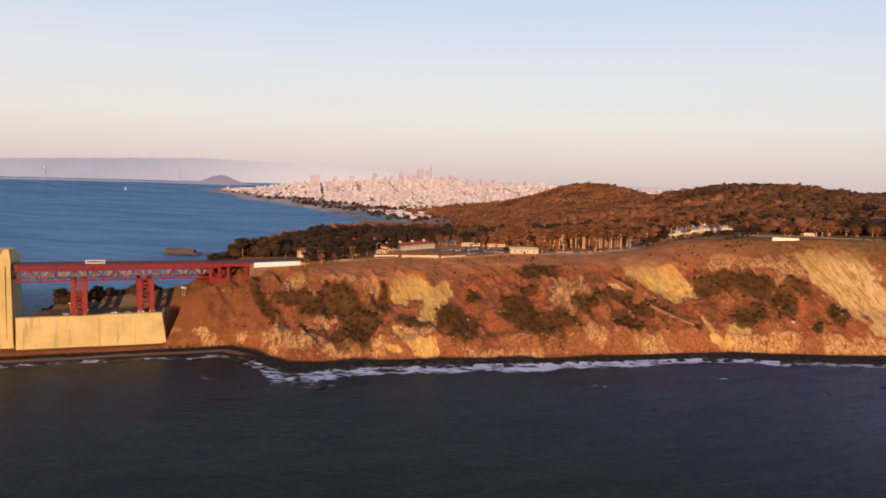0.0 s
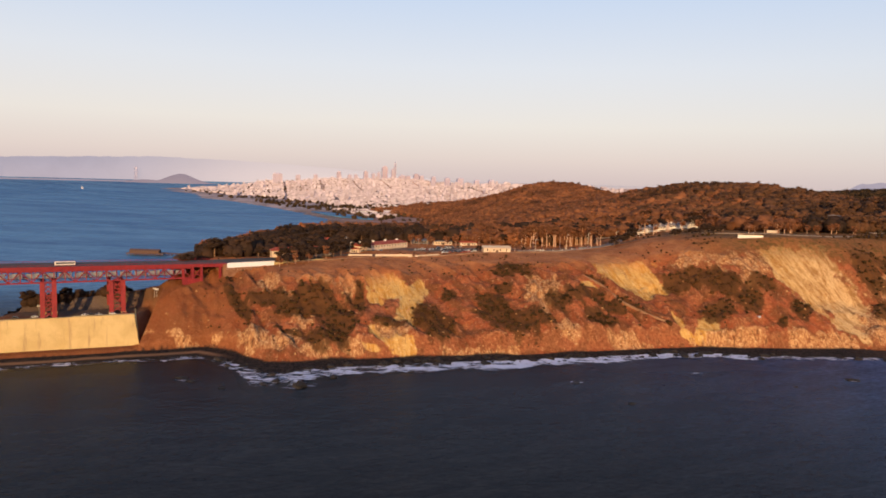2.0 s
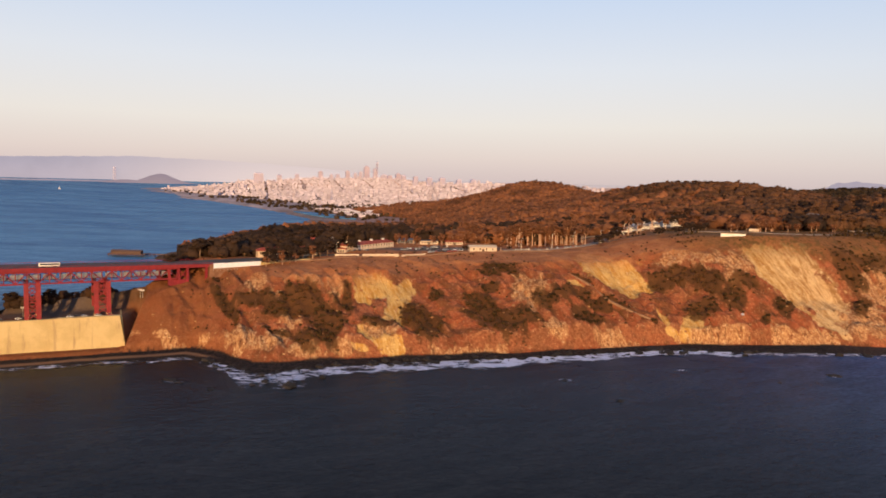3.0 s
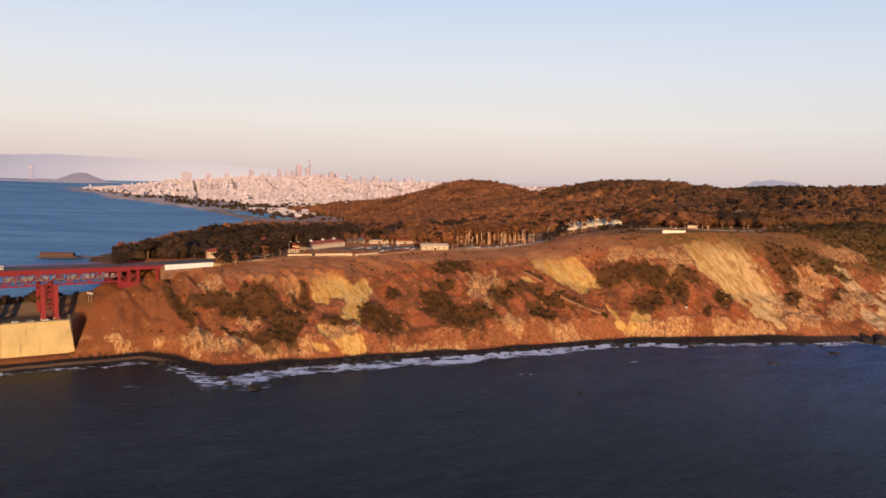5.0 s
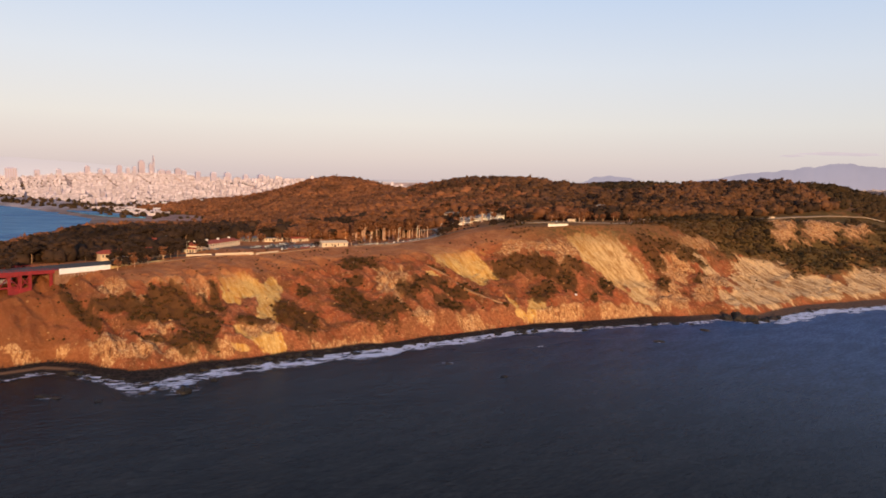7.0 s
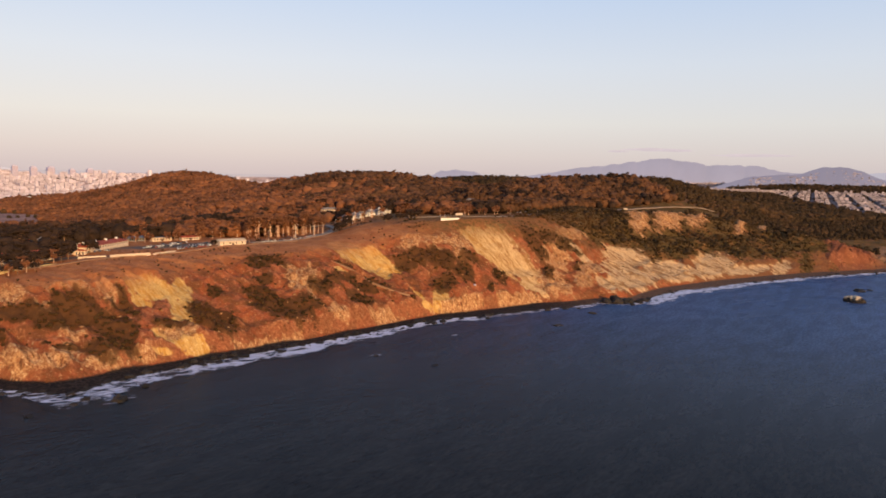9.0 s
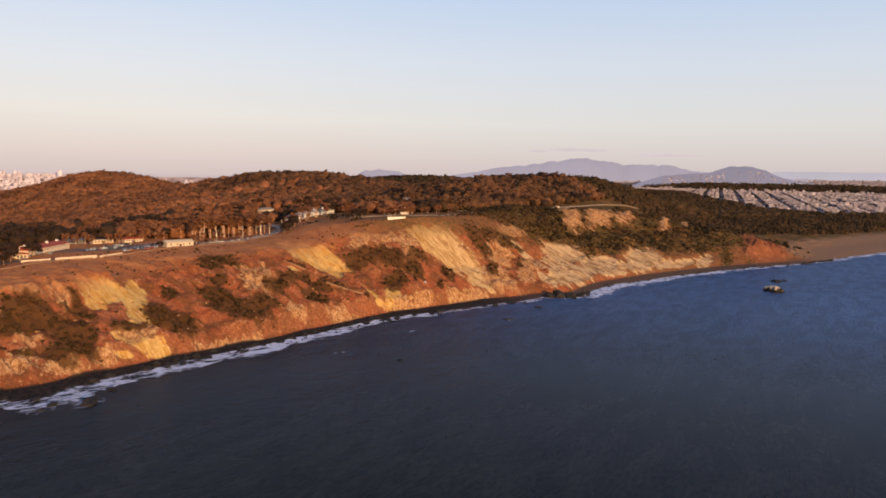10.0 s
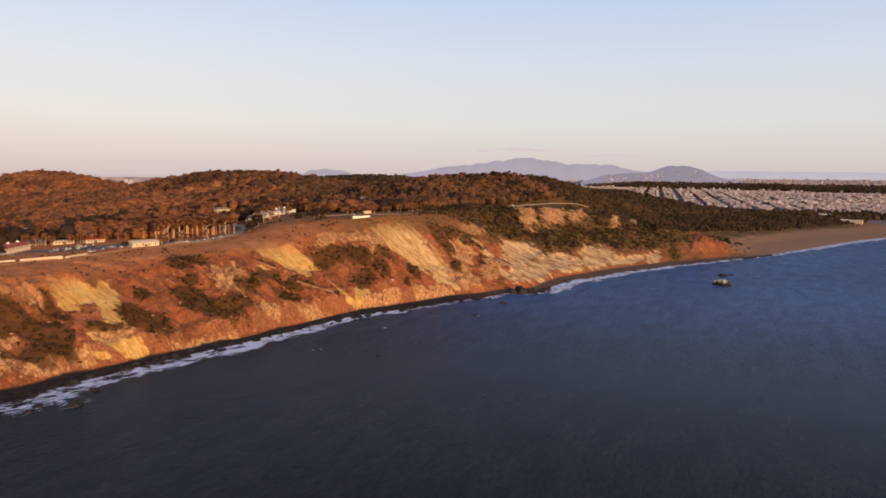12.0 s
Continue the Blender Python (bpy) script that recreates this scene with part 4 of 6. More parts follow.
bent = thing("end_bent", BRIDGE, "red steel end bent under the viaduct on the bluff", "bridge support")
for y in (1.6, WIDE - 1.6):
    for s in (-35.0, -27.5, -20.5, -5.0):
        part("leg", boxes((s - 0.9, s + 0.9, y - 0.8, y + 0.8, 36.0 if s < -15 else 44.0, deck_z(s) - 2.6)), RED_STEEL, bent)
    part("plate", boxes((-35.0, -20.5, y - 0.3, y + 0.3, 40.0, 46.4)), RED_STEEL, bent)
    part("brace", bars(0.6, ((-27.5, y, 46.4), (-20.5, y, 54.5))), RED_STEEL, bent)
    part("brace", bars(0.6, ((-27.5, y, 54.5), (-20.5, y, 46.4))), RED_STEEL, bent)
    part("footing", boxes((-37.0, -18.5, y - 1.6, y + 1.6, 33.0, 39.4)), CONCRETE, bent, "pale concrete footing")

STAINED = plain("stained_concrete", (0.20, 0.095, 0.055), (0.28, 0.15, 0.09), 0.3, 0.9)
abutment = thing("abutment", BRIDGE, "concrete bridge abutment set into the hillside", "abutment")
part("wall", boxes((-3.0, 2.0, -0.5, WIDE + 0.5, 40.0, 56.8)), STAINED, abutment)
part("wing_wall", boxes((2.0, 42.0, -0.4, 0.4, 46.0, 56.2)), STAINED, abutment)

plaza_road = thing("plaza_road", BRIDGE, "asphalt roadway running from the bridge to the toll plaza", "road", kind="structure")
part("surface", sloped(bmesh.new(), 0.0, 150.0, 0.4, WIDE + 2.0, -6.0, 0.02), ASPHALT, plaza_road)
part("kerb", sloped(bmesh.new(), 42.0, 150.0, 0.0, 0.4, -6.0, 0.5), CONCRETE, plaza_road)

COOL_WHITE = plain("cool_white_boards", (0.86, 0.89, 0.96), (0.80, 0.83, 0.90), 0.3, 0.6)
hoarding = thing("hoarding", BRIDGE, "long white painted hoarding beside the roadway", "hoarding")
for i in range(14):
    s = 0.2 + i * 3.0
    part("panel", boxes((s, s + 2.9, -0.75, -0.6, deck_z(s) - 3.7 + 0.04 * i, deck_z(s) + 0.5 - 0.02 * (i % 3))), COOL_WHITE, hoarding)
    part("post", boxes((s - 0.12, s + 0.08, -0.6, -0.42, deck_z(s) - 5.5, deck_z(s) + 0.5)), STEEL, hoarding)

bus = thing("bus", BRIDGE @ Matrix.Translation((-118.0, 6.5, deck_z(-118) + 0.02)) @ pose(0, 0, 0, 0, 1.9, 0), "long white city bus with dark windows on the bridge", "bus")
bm = boxes((-6.6, 6.6, -1.25, 1.25, 0.35, 3.0))
bmesh.ops.bevel(bm, geom=bm.edges[:], offset=0.25, segments=2, affect="EDGES")
part("body", bm, WHITE, bus)
for y in (-1.29, 1.26):
    part("window_band", boxes((-6.1, 6.0, y, y + 0.03, 1.5, 2.45)), DARK_GLASS, bus, "dark glass window band")
part("windscreen", boxes((6.58, 6.63, -1.05, 1.05, 1.2, 2.6)), DARK_GLASS, bus, "dark glass windscreen")
for s in (-4.2, 3.9):
    for y in (-1.2, 0.9):
        part("wheel", tube(bmesh.new(), (s, y, 0.5), (s, y + 0.3, 0.5), 0.5, 0.5, 12), RUBBER, bus)

# the great concrete pylon
pylon = thing("pylon", pose(-10.5, 17, 0) @ BRIDGE @ Matrix.Translation((-171.5, -5.4, 0)) @ pose(0, 0, 0, 0, 0, -15) @ Matrix.Translation((173.0, 5.4, 0)), "tall weathered concrete bridge pylon with a stepped top", "pylon")
bm = boxes((-196, -173, -5.4, 44, -2, 10, 0.8), (-195.2, -173.8, -4.6, 43.2, 10, 62.0, 0.6))
part("shaft", bm, CONCRETE, pylon)
part("cap", boxes((-194.8, -174.2, -4.2, 42.8, 62, 67.4, 0.3), (-193.6, -177.5, -3.4, 42, 67.4, 70.0)), CONCRETE, pylon)
part("turret", boxes((-179.5, -174.4, -4.6, 6.5, 67.4, 71.6, 0.3), (-178.6, -175.2, -3.8, 5.8, 71.6, 73.0)), CONCRETE, pylon)
for s in (-192.0, -187.5, -183.0, -178.5):
    part("pilaster", boxes((s - 0.9, s + 0.9, -5.15, -4.3, 10, 61.0, 0.1)), CONCRETE, pylon)

# the sea wall below the viaduct
WALL = pose(-294.3, 490.7, 0, 0, 0, math.degrees(math.atan2(0.352, 0.936)))
sea_wall = thing("sea_wall", WALL, "high battered pale concrete sea wall in two sections", "sea wall")


def battered(x0, x1, y, z0, z1, lean, ends=(0.0, 0.0), depth=9.0):
    bm = bmesh.new()
    c = [(x0, y, z0), (x1, y, z0), (x1 - ends[1], y + lean, z1), (x0 + ends[0], y + lean, z1)]
    v = [bm.verts.new(p) for p in c + [(a, depth, b) for a, _, b in c]]
    for f in ((0, 1, 2, 3), (7, 6, 5, 4), (0, 4, 5, 1), (1, 5, 6, 2), (2, 6, 7, 3), (3, 7, 4, 0)):
        bm.faces.new([v[i] for i in f])
    return bm


for x0, x1, y, zt, ends in ((0.0, 57.0, 0.4, 25.2, (0, 0)), (47.5, 98.0, -0.4, 25.7, (7.0, 3.4))):
    sec = part("wall_section", battered(x0, x1, y, 1.0, zt, 1.2, ends), CONCRETE, sea_wall)
    part("coping", boxes((x0 + ends[0] - 0.2, x1 - ends[1] + 0.2, y + 0.9, y + 3.0, zt, zt + 0.7)), CONCRETE, sec)
    for i in range(1, 4):
        z = 1.0 + (zt - 1.0) * i / 4
        u = i / 4
        part("pour_line", boxes((x0 + ends[0] * u + 0.3, x1 - ends[1] * u - 0.3, y + 1.2 * u - 0.10, y + 1.2 * u + 0.5, z, z + 0.22)), CONCRETE, sec)
    for i in range(1, 6):
        x = x0 + (x1 - x0) * (i + 0.3) / 6.6
        part("rib", battered(x, x + 0.5, y - 0.12, 1.2, zt - 0.2, 1.2, (0, 0), 2.0), CONCRETE, sec)
part("return_wall", battered(96.0, 98.2, 3.0, 1.0, 24.8, 0.0, (0, 3.2), 34.0), CONCRETE, sea_wall)
part("apron", boxes((-12, 99, -7.5, 0.6, 0.2, 2.4)), CONCRETE, sea_wall, "low concrete apron at the wall's foot")


def globe_lamp(x, y, z, h):
    ob = thing("street_lamp", pose(x, y, z), "slim lamp post with pale globes on the fort terrace", "street lamp", "lamps on the terrace")
    part("post", tube(bmesh.new(), (0, 0, 0), (0, 0, h), 0.22, 0.15), STEEL, ob)
    for dx in (-0.8, 0.8):
        bm = bmesh.new()
        bmesh.ops.create_icosphere(bm, subdivisions=1, radius=0.75, matrix=Matrix.Translation((dx, 0, h)))
        part("globe", bm, WHITE, ob)
    return ob


globe_lamp(-271, 520, 24.6, 7.5)
globe_lamp(-203.5, 560, 33, 7.0)
globe_lamp(-200.5, 556, 34, 6.0)


# ---------------------------------------------------------------- trees
PHI = (1 + 5 ** 0.5) / 2
ICO_V = np.array([(-1, PHI, 0), (1, PHI, 0), (-1, -PHI, 0), (1, -PHI, 0), (0, -1, PHI), (0, 1, PHI), (0, -1, -PHI), (0, 1, -PHI), (PHI, 0, -1), (PHI, 0, 1), (-PHI, 0, -1), (-PHI, 0, 1)]) / math.hypot(1, PHI)
ICO_F = np.array([(0, 11, 5), (0, 5, 1), (0, 1, 7), (0, 7, 10), (0, 10, 11), (1, 5, 9), (5, 11, 4), (11, 10, 2), (10, 7, 6), (7, 1, 8), (3, 9, 4), (3, 4, 2), (3, 2, 6), (3, 6, 8), (3, 8, 9), (4, 9, 5), (2, 4, 11), (6, 2, 10), (8, 6, 7), (9, 8, 1)])


OCT_V = np.array([(1, 0, 0), (0, 1, 0), (-1, 0, 0), (0, -1, 0), (0, 0, 1), (0, 0, -1)], float)
OCT_F = np.array([(0, 1, 4), (1, 2, 4), (2, 3, 4), (3, 0, 4), (1, 0, 5), (2, 1, 5), (3, 2, 5), (0, 3, 5)])


def crown(rng, wide, z0, z1, lobes, sprays, spray=1.2, flat=0.75, top_heavy=0.0, small=False, hull=False, lobe=1.0):
    """A crown: ragged lobes of foliage with loose sprays round them."""
    V, F, n = [], [], 0
    mids, sizes = [], []
    for i in range(lobes):
        u = (i + 0.5) / lobes
        zz = z0 + (z1 - z0) * (0.15 + 0.75 * rng.random() ** (1 - top_heavy))
        spread = wide * 0.5 * (0.35 + 0.5 * rng.random()) * math.sin(math.pi * min(1, max(0.12, (z1 + wide * 0.12 - zz) / (z1 - z0 + wide * 0.2)))) ** 0.5
        a = 2.4 * i + rng.random()
        mids.append((math.cos(a) * spread, math.sin(a) * spread, zz))
        r = wide * (0.17 + 0.13 * rng.random())
        sizes.append(np.array([r, r, r * flat]) * lobe)
    if hull:
        jit = 1 + 0.3 * (rng.random((12, 1)) - 0.5)
        V.append(ICO_V * jit * np.array([wide * 0.42, wide * 0.42, (z1 - z0) * 0.46]) + np.array((0, 0, z0 + (z1 - z0) * 0.46)))
        F.append(ICO_F)
        n = 12
        sizes = [r * 0.72 for r in sizes]
    for m, r in zip(mids, sizes):
        base, faces = (OCT_V, OCT_F) if small else (ICO_V, ICO_F)
        jit = 1 + 0.45 * (rng.random((len(base), 1)) - 0.5)
        V.append(base * jit * r * (0.72 if small else 1.0) + np.array(m))
        F.append(faces + n)
        n += len(base)
    if sprays:
        pick = rng.integers(0, lobes, sprays)
        dirs = rng.normal(size=(sprays, 3))
        dirs[:, 2] = np.abs(dirs[:, 2]) * 0.8 - 0.25
        dirs /= np.linalg.norm(dirs, axis=1)[:, None]
        at = np.array(mids)[pick] + dirs * np.array(sizes)[pick] * (0.92 + 0.35 * rng.random((sprays, 1)))
        tri = at[:, None, :] + rng.normal(size=(sprays, 3, 3)) * spray * np.array([1, 1, 0.6])
        V.append(tri.reshape(-1, 3))
        F.append(np.arange(sprays * 3).reshape(-1, 3) + n)
    return np.concatenate(V), np.concatenate(F)


def trunk_mesh(rng, h, r, limbs, reach, bark):
    bm = bmesh.new()
    bend = Vector((rng.normal() * 0.4, rng.normal() * 0.4, 0))
    tube(bm, (0, 0, -1.5), Vector((0, 0, h * 0.5)) + bend, r, r * 0.75, 6)
    tube(bm, Vector((0, 0, h * 0.5)) + bend, Vector((0, 0, h)) + bend * 1.5, r * 0.75, r * 0.35, 6)
    for i in range(limbs):
        a, z = rng.random() * 6.28, h * (0.55 + 0.35 * rng.random())
        tube(bm, Vector((0, 0, z)) + bend, (math.cos(a) * reach, math.sin(a) * reach, z + reach * (0.5 + 0.5 * rng.random())), r * 0.4, r * 0.15, 4)
    m = bpy.data.meshes.new("trunk")
    bm.to_mesh(m)
    bm.free()
    m.materials.append(bark)
    return m


rng = np.random.default_rng(7)
KINDS = {"cypress": [], "gum": [], "pine": []}
for i in range(5):
    V, F = crown(rng, 14 + 4 * rng.random(), 4.0, 15.0, 26, 420, 0.62, 0.55, 0.35, False, False, 0.62)
    KINDS["cypress"].append((trunk_mesh(rng, 11, 0.55, 4, 3.0, BARK), mesh_of("crown", V, F, LEAVES_DARK)))
for i in range(4):
    V, F = crown(rng, 9.5 + 2.5 * rng.random(), 12.0, 22, 20, 330, 0.6, 0.7, 0.2, False, False, 0.66)
    KINDS["gum"].append((trunk_mesh(rng, 17, 0.62, 5, 2.6, PALE_BARK), mesh_of("crown", V, F, LEAVES)))
for i in range(4):
    V, F = crown(rng, 11 + 3 * rng.random(), 4.5, 17, 22, 360, 0.62, 0.6, 0.1, False, False, 0.64)
    KINDS["pine"].append((trunk_mesh(rng, 13, 0.55, 4, 3.0, PALE_BARK), mesh_of("crown", V, F, LEAVES)))
TREE_LABELS = {"cypress": "dark spreading cypress tree with a dense crown", "gum": "tall gum tree with a bare pale trunk", "pine": "russet-lit pine tree at the wood's edge"}
tree_mother = {}


def plant(kind, x, y, size, turn):
    i = int(rng.integers(0, len(KINDS[kind])))
    z = float(height(x, y))
    m = pose(x, y, z - 0.2, 0, 0, turn)
    if (kind, i) not in tree_mother:
        ob = thing("tree", m, TREE_LABELS[kind], "tree", "trees at the edge of the woods")
        for name, me in zip(("trunk", "crown"), KINDS[kind][i]):
            p = new(name, me)
            p.parent = ob
        ob.scale = (size, size, size * (0.9 + 0.2 * rng.random()))
        tree_mother[(kind, i)] = ob
        return ob
    ob = copy_thing(tree_mother[(kind, i)], m)
    ob.scale = (size, size, size * (0.9 + 0.2 * rng.random()))
    return ob


CLEAR = [(-60, 0, 680, 765), (-10, 100, 690, 765), (236, 330, 730, 816), (320, 366, 690, 740), (-144, -108, 643, 668), (283, 300, 940, 962), (-25, 110, 700, 760), (190, 235, 700, 830), (20, 95, 985, 1100), (325, 385, 1010, 1085), (-120, -60, 735, 790), (590, 660, 1000, 1050)]


def scatter(x0, x1, y0, y1, gap, seed):
    r = np.random.default_rng(seed)
    X, Y = np.meshgrid(np.arange(x0, x1, gap), np.arange(y0, y1, gap))
    X, Y = X + r.uniform(-0.45, 0.45, X.shape) * gap, Y + r.uniform(-0.45, 0.45, Y.shape) * gap
    X, Y = X.ravel(), Y.ravel()
    keep = wooded(X, Y) > 0.45
    for a, b, c, d in CLEAR:
        keep &= ~((X > a) & (X < b) & (Y > c) & (Y < d))
    return X[keep], Y[keep], r


near_x, near_y, r = scatter(-330, 1000, 640, 1120, 9.4, 11)
front = (near_y < 735) | ((near_x < 330) & (near_y < 835)) | ((near_x < -40) & (near_y < 800))
order = np.where(front & (near_x < 470))[0]
r.shuffle(order)
single = set(order[:105].tolist())
bulk = []
for i, (x, y) in enumerate(zip(near_x, near_y)):
    dark = x < -35 + 0.22 * (y - 700) or fbm(x / 55.0, y / 45.0, 123, 3) > 0.13 or r.random() < 0.06
    kind = "cypress" if dark else ("gum" if (85 < x < 200 and y < 760) or r.random() < 0.35 else "pine")
    if i in single:
        plant(kind, float(x), float(y), 0.75 + 0.4 * r.random(), r.random() * 360)
    else:
        bulk.append((x, y, dark, 0.75 + 0.5 * r.random()))


def bake(name, spots, protos, material, label, sink=0.5, category="woods"):
    """Many plants joined into one mesh; spots: x, y, size, turn, which, stretch upwards."""
    V, F, n = [], [], 0
    Z = height(np.array([s[0] for s in spots]), np.array([s[1] for s in spots]))
    for (x, y, size, turn, which, tall), z in zip(spots, Z):
        pv, pf = protos[which]
        c, s = math.cos(turn), math.sin(turn)
        R = np.array([[c, -s, 0], [s, c, 0], [0, 0, tall]])
        V.append(pv @ R.T * size + np.array([x, y, z - sink]))
        F.append(pf + n)
        n += len(pv)
    V = far(np.concatenate(V))
    me = mesh_of(name, V, np.concatenate(F), material, category != "rocks")
    return tagged(new(name, me), label, category, kind="stuff")


pr = np.random.default_rng(23)
MID = [crown(pr, 11 + 4 * pr.random(), -2.0, 12 + 4 * pr.random(), 6, 44, 0.75, 0.7, 0.1, False, True, 0.9) for _ in range(8)]
FAR = [crown(pr, 14 + 5 * pr.random(), -3.0, 9 + 3 * pr.random(), 4, 8, 1.0, 0.8, 0.2, True, True) for _ in range(8)]
spots = [[], []]
for x, y, dark, size in bulk:
    spots[int(dark)].append((x, y, size * 1.42, r.random() * 6.28, int(r.integers(0, 8)), 0.62 + 0.28 * r.random()))
bake("woods", [s for s in spots[0] if s[0] + 200 * (r.random() - 0.5) > 420], MID, LEAVES_SHADED, "dim brown woods behind the bluff top")
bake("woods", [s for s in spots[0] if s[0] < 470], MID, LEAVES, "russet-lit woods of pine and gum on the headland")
bake("woods", spots[1], MID, LEAVES_DARK, "dark cypress woods above the bay")
mx, my, r2 = scatter(-400, 2350, 1000, 2900, 16.5, 13)
more = ~((mx < 1000) & (my < 1120))
mx2, my2, _ = scatter(1000, 2350, 560, 1000, 11.5, 17)
mx, my = mx[more], my[more]
bake("slope_woods", [(x, y, 0.5 + 0.4 * r2.random(), r2.random() * 6.28, int(r2.integers(0, 8)), 0.7 + 0.4 * r2.random()) for x, y in zip(mx2, my2)], FAR, LEAVES_OLIVE, "low dark woods on the slope above the long beach")
spots = [(x, y, 1.38 + 0.6 * r2.random(), r2.random() * 6.28, int(r2.integers(0, 8)), 0.50 + 0.30 * r2.random()) for x, y in zip(mx, my)]
tint = [s[0] - 0.12 * s[1] + 500 * float(fbm(s[0] / 120.0, s[1] / 120.0, 113, 3)) + 240 * (r2.random() - 0.5) for s in spots]
west = [s for s, w in zip(spots, tint) if w > 860]
bake("west_woods", west, FAR, LEAVES_OLIVE, "dark olive woods towards the long beach")
bake("west_woods", [s for s, w in zip(spots, tint) if 330 < w <= 860], FAR, LEAVES_SHADED, "dim brown woods along the crest of the headland")
spots = [s for s, w in zip(spots, tint) if w <= 330]
bake("hill_woods", spots, FAR, LEAVES, "dense brown-green woods over the rounded hills")

# dark trees behind the fort's terrace and on the bay flats
tr = np.random.default_rng(31)
terrace = []
for i in range(520):
    x = -338 + 150 * tr.random()
    y = 490.7 + (x + 294.3) * 0.3763 + 46 + 90 * tr.random()
    if x - float(bay(np.array(y))) > 12 and not (-226 < x < -180 and y < 585):
        if i < 34:
            plant("cypress", x, y, 0.65 + 0.4 * tr.random(), tr.random() * 360)
        else:
            terrace.append((x, y, 0.55 + 0.3 * tr.random(), tr.random() * 6.28, int(tr.integers(0, 8)), 0.9))
bake("terrace_woods", terrace, MID, LEAVES_DARK, "dark trees crowding behind the fort terrace")
spots = []
for cx, cy, sx, sy, n in ((-150, 2350, 90, 160, 60), (-330, 2900, 160, 90, 70), (-560, 3350, 150, 120, 70), (100, 2850, 160, 90, 60), (-820, 3900, 120, 90, 50), (300, 3000, 180, 90, 50), (-1150, 4750, 180, 160, 120), (-60, 3050, 120, 60, 40)):
    for x, y in zip(tr.normal(cx, sx, n), tr.normal(cy, sy, n)):
        if x - float(bay(np.array(y))) > 60:
            spots.append((x, y, 0.9 + 0.5 * tr.random(), tr.random() * 6.28, int(tr.integers(0, 8)), 1.0))
for x, y in zip(tr.uniform(-400, 500, 900), tr.uniform(2150, 2950, 900)):
    if fbm(x / 110.0, y / 60.0, 119, 3) > 0.02 and x - float(bay(np.array(y))) > 150:
        spots.append((x, y, 0.6 + 0.4 * tr.random(), tr.random() * 6.28, int(tr.integers(0, 8)), 0.9))
for x, y in zip(tr.uniform(-1900, 2200, 5200), tr.uniform(2750, 6800, 5200)):
    if fbm(x / 260.0, y / 150.0, 117, 3) > 0.10 and x - float(bay(np.array(y))) > 250:
        spots.append((x, y, 0.8 + 0.5 * tr.random(), tr.random() * 6.28, int(tr.integers(0, 8)), 0.9))
bake("flats_trees", spots, FAR, LEAVES_OLIVE, "clumps of dark trees on the bay flats", 0.5, "trees")

# scrub on the bluff
SHRUB = [crown(pr, 4.2 + 2 * pr.random(), -0.6, 1.9 + pr.random(), 3, 26, 0.45, 0.7, 0.0, True, True) for _ in range(6)]
X, Y = np.meshgrid(np.arange(-190, 1150, 3.1), np.arange(480, 800, 3.1))
r3 = np.random.default_rng(29)
X, Y = (X + r3.uniform(-1.5, 1.5, X.shape)).ravel(), (Y + r3.uniform(-1.5, 1.5, Y.shape)).ravel()
veg = scrubby(X, Y)
dd = Y - shore(X)
bare = np.maximum(slipped(X, Y), craggy(X, Y))
tuft = 0.13 * (fbm(X / 25.0, Y / 25.0, 91, 3) > -0.04) * (dd > 16) * (bare < 0.2) * (Y < shore(X) + np.interp(X, AT, SHELF_D))
keep = (r3.random(X.shape) < np.maximum(veg * np.where(X > 430, 0.60, 0.62), tuft)) & (dd > 10) & (wooded(X, Y) < 0.3)
spots = [(x, y, (0.35 + 0.6 * r3.random() ** 1.5) * (0.6 + 0.5 * w), r3.random() * 6.28, int(r3.integers(0, 6)), 0.7 + 0.5 * r3.random()) for x, y, w in zip(X[keep], Y[keep], veg[keep])]
bake("scrub", spots, SHRUB, SCRUB, "low dark coastal scrub clinging to the bluff", 0.1, "scrub")

# taller bushes on the slopes towards the long beach
X, Y = r3.uniform(440, 1250, 2600), r3.uniform(560, 830, 2600)
keep = (heath(X, Y) > 0.4) & (fbm(X / 30.0, Y / 30.0, 115, 3) > 0.03) & (wooded(X, Y) < 0.4) & (slipped(X, Y) < 0.2) & (craggy(X, Y) < 0.3) & (blotch(X, Y, RED_ROCK, 0.5, 75) < 0.2)
bake("bushes", [(x, y, 1.1 + 1.4 * r3.random() ** 2, r3.random() * 6.28, int(r3.integers(0, 6)), 0.8 + 0.5 * r3.random()) for x, y in zip(X[keep], Y[keep])], SHRUB, LEAVES_OLIVE, "dark round bushes scattered over the slope", 0.1, "scrub")

# loose stones and broken rock on the slips and along the toe
CHUNK = []
for i in range(5):
    CHUNK.append((ICO_V * (1 + 0.5 * (pr.random((12, 1)) - 0.5)) * np.array([1.0, 0.8, 0.7]), ICO_F))
TALUS = island_tones("broken_rock", [(0.0, (0.30, 0.15, 0.07)), (0.35, (0.38, 0.20, 0.09)), (0.7, (0.46, 0.28, 0.13)), (1.0, (0.20, 0.10, 0.05))], 0.95, 0.1, 0.6, 0.5)
X, Y = r3.uniform(-190, 1100, 26000), r3.uniform(470, 700, 26000)
dd = Y - shore(X)
bare = np.maximum(slipped(X, Y), craggy(X, Y))
brow = np.interp(X, AT, BROW_D)
keep = (dd > 13) & (dd < brow + 4) & (r3.random(X.shape) < 0.06 + 0.26 * bare + 0.16 * (dd < 24))
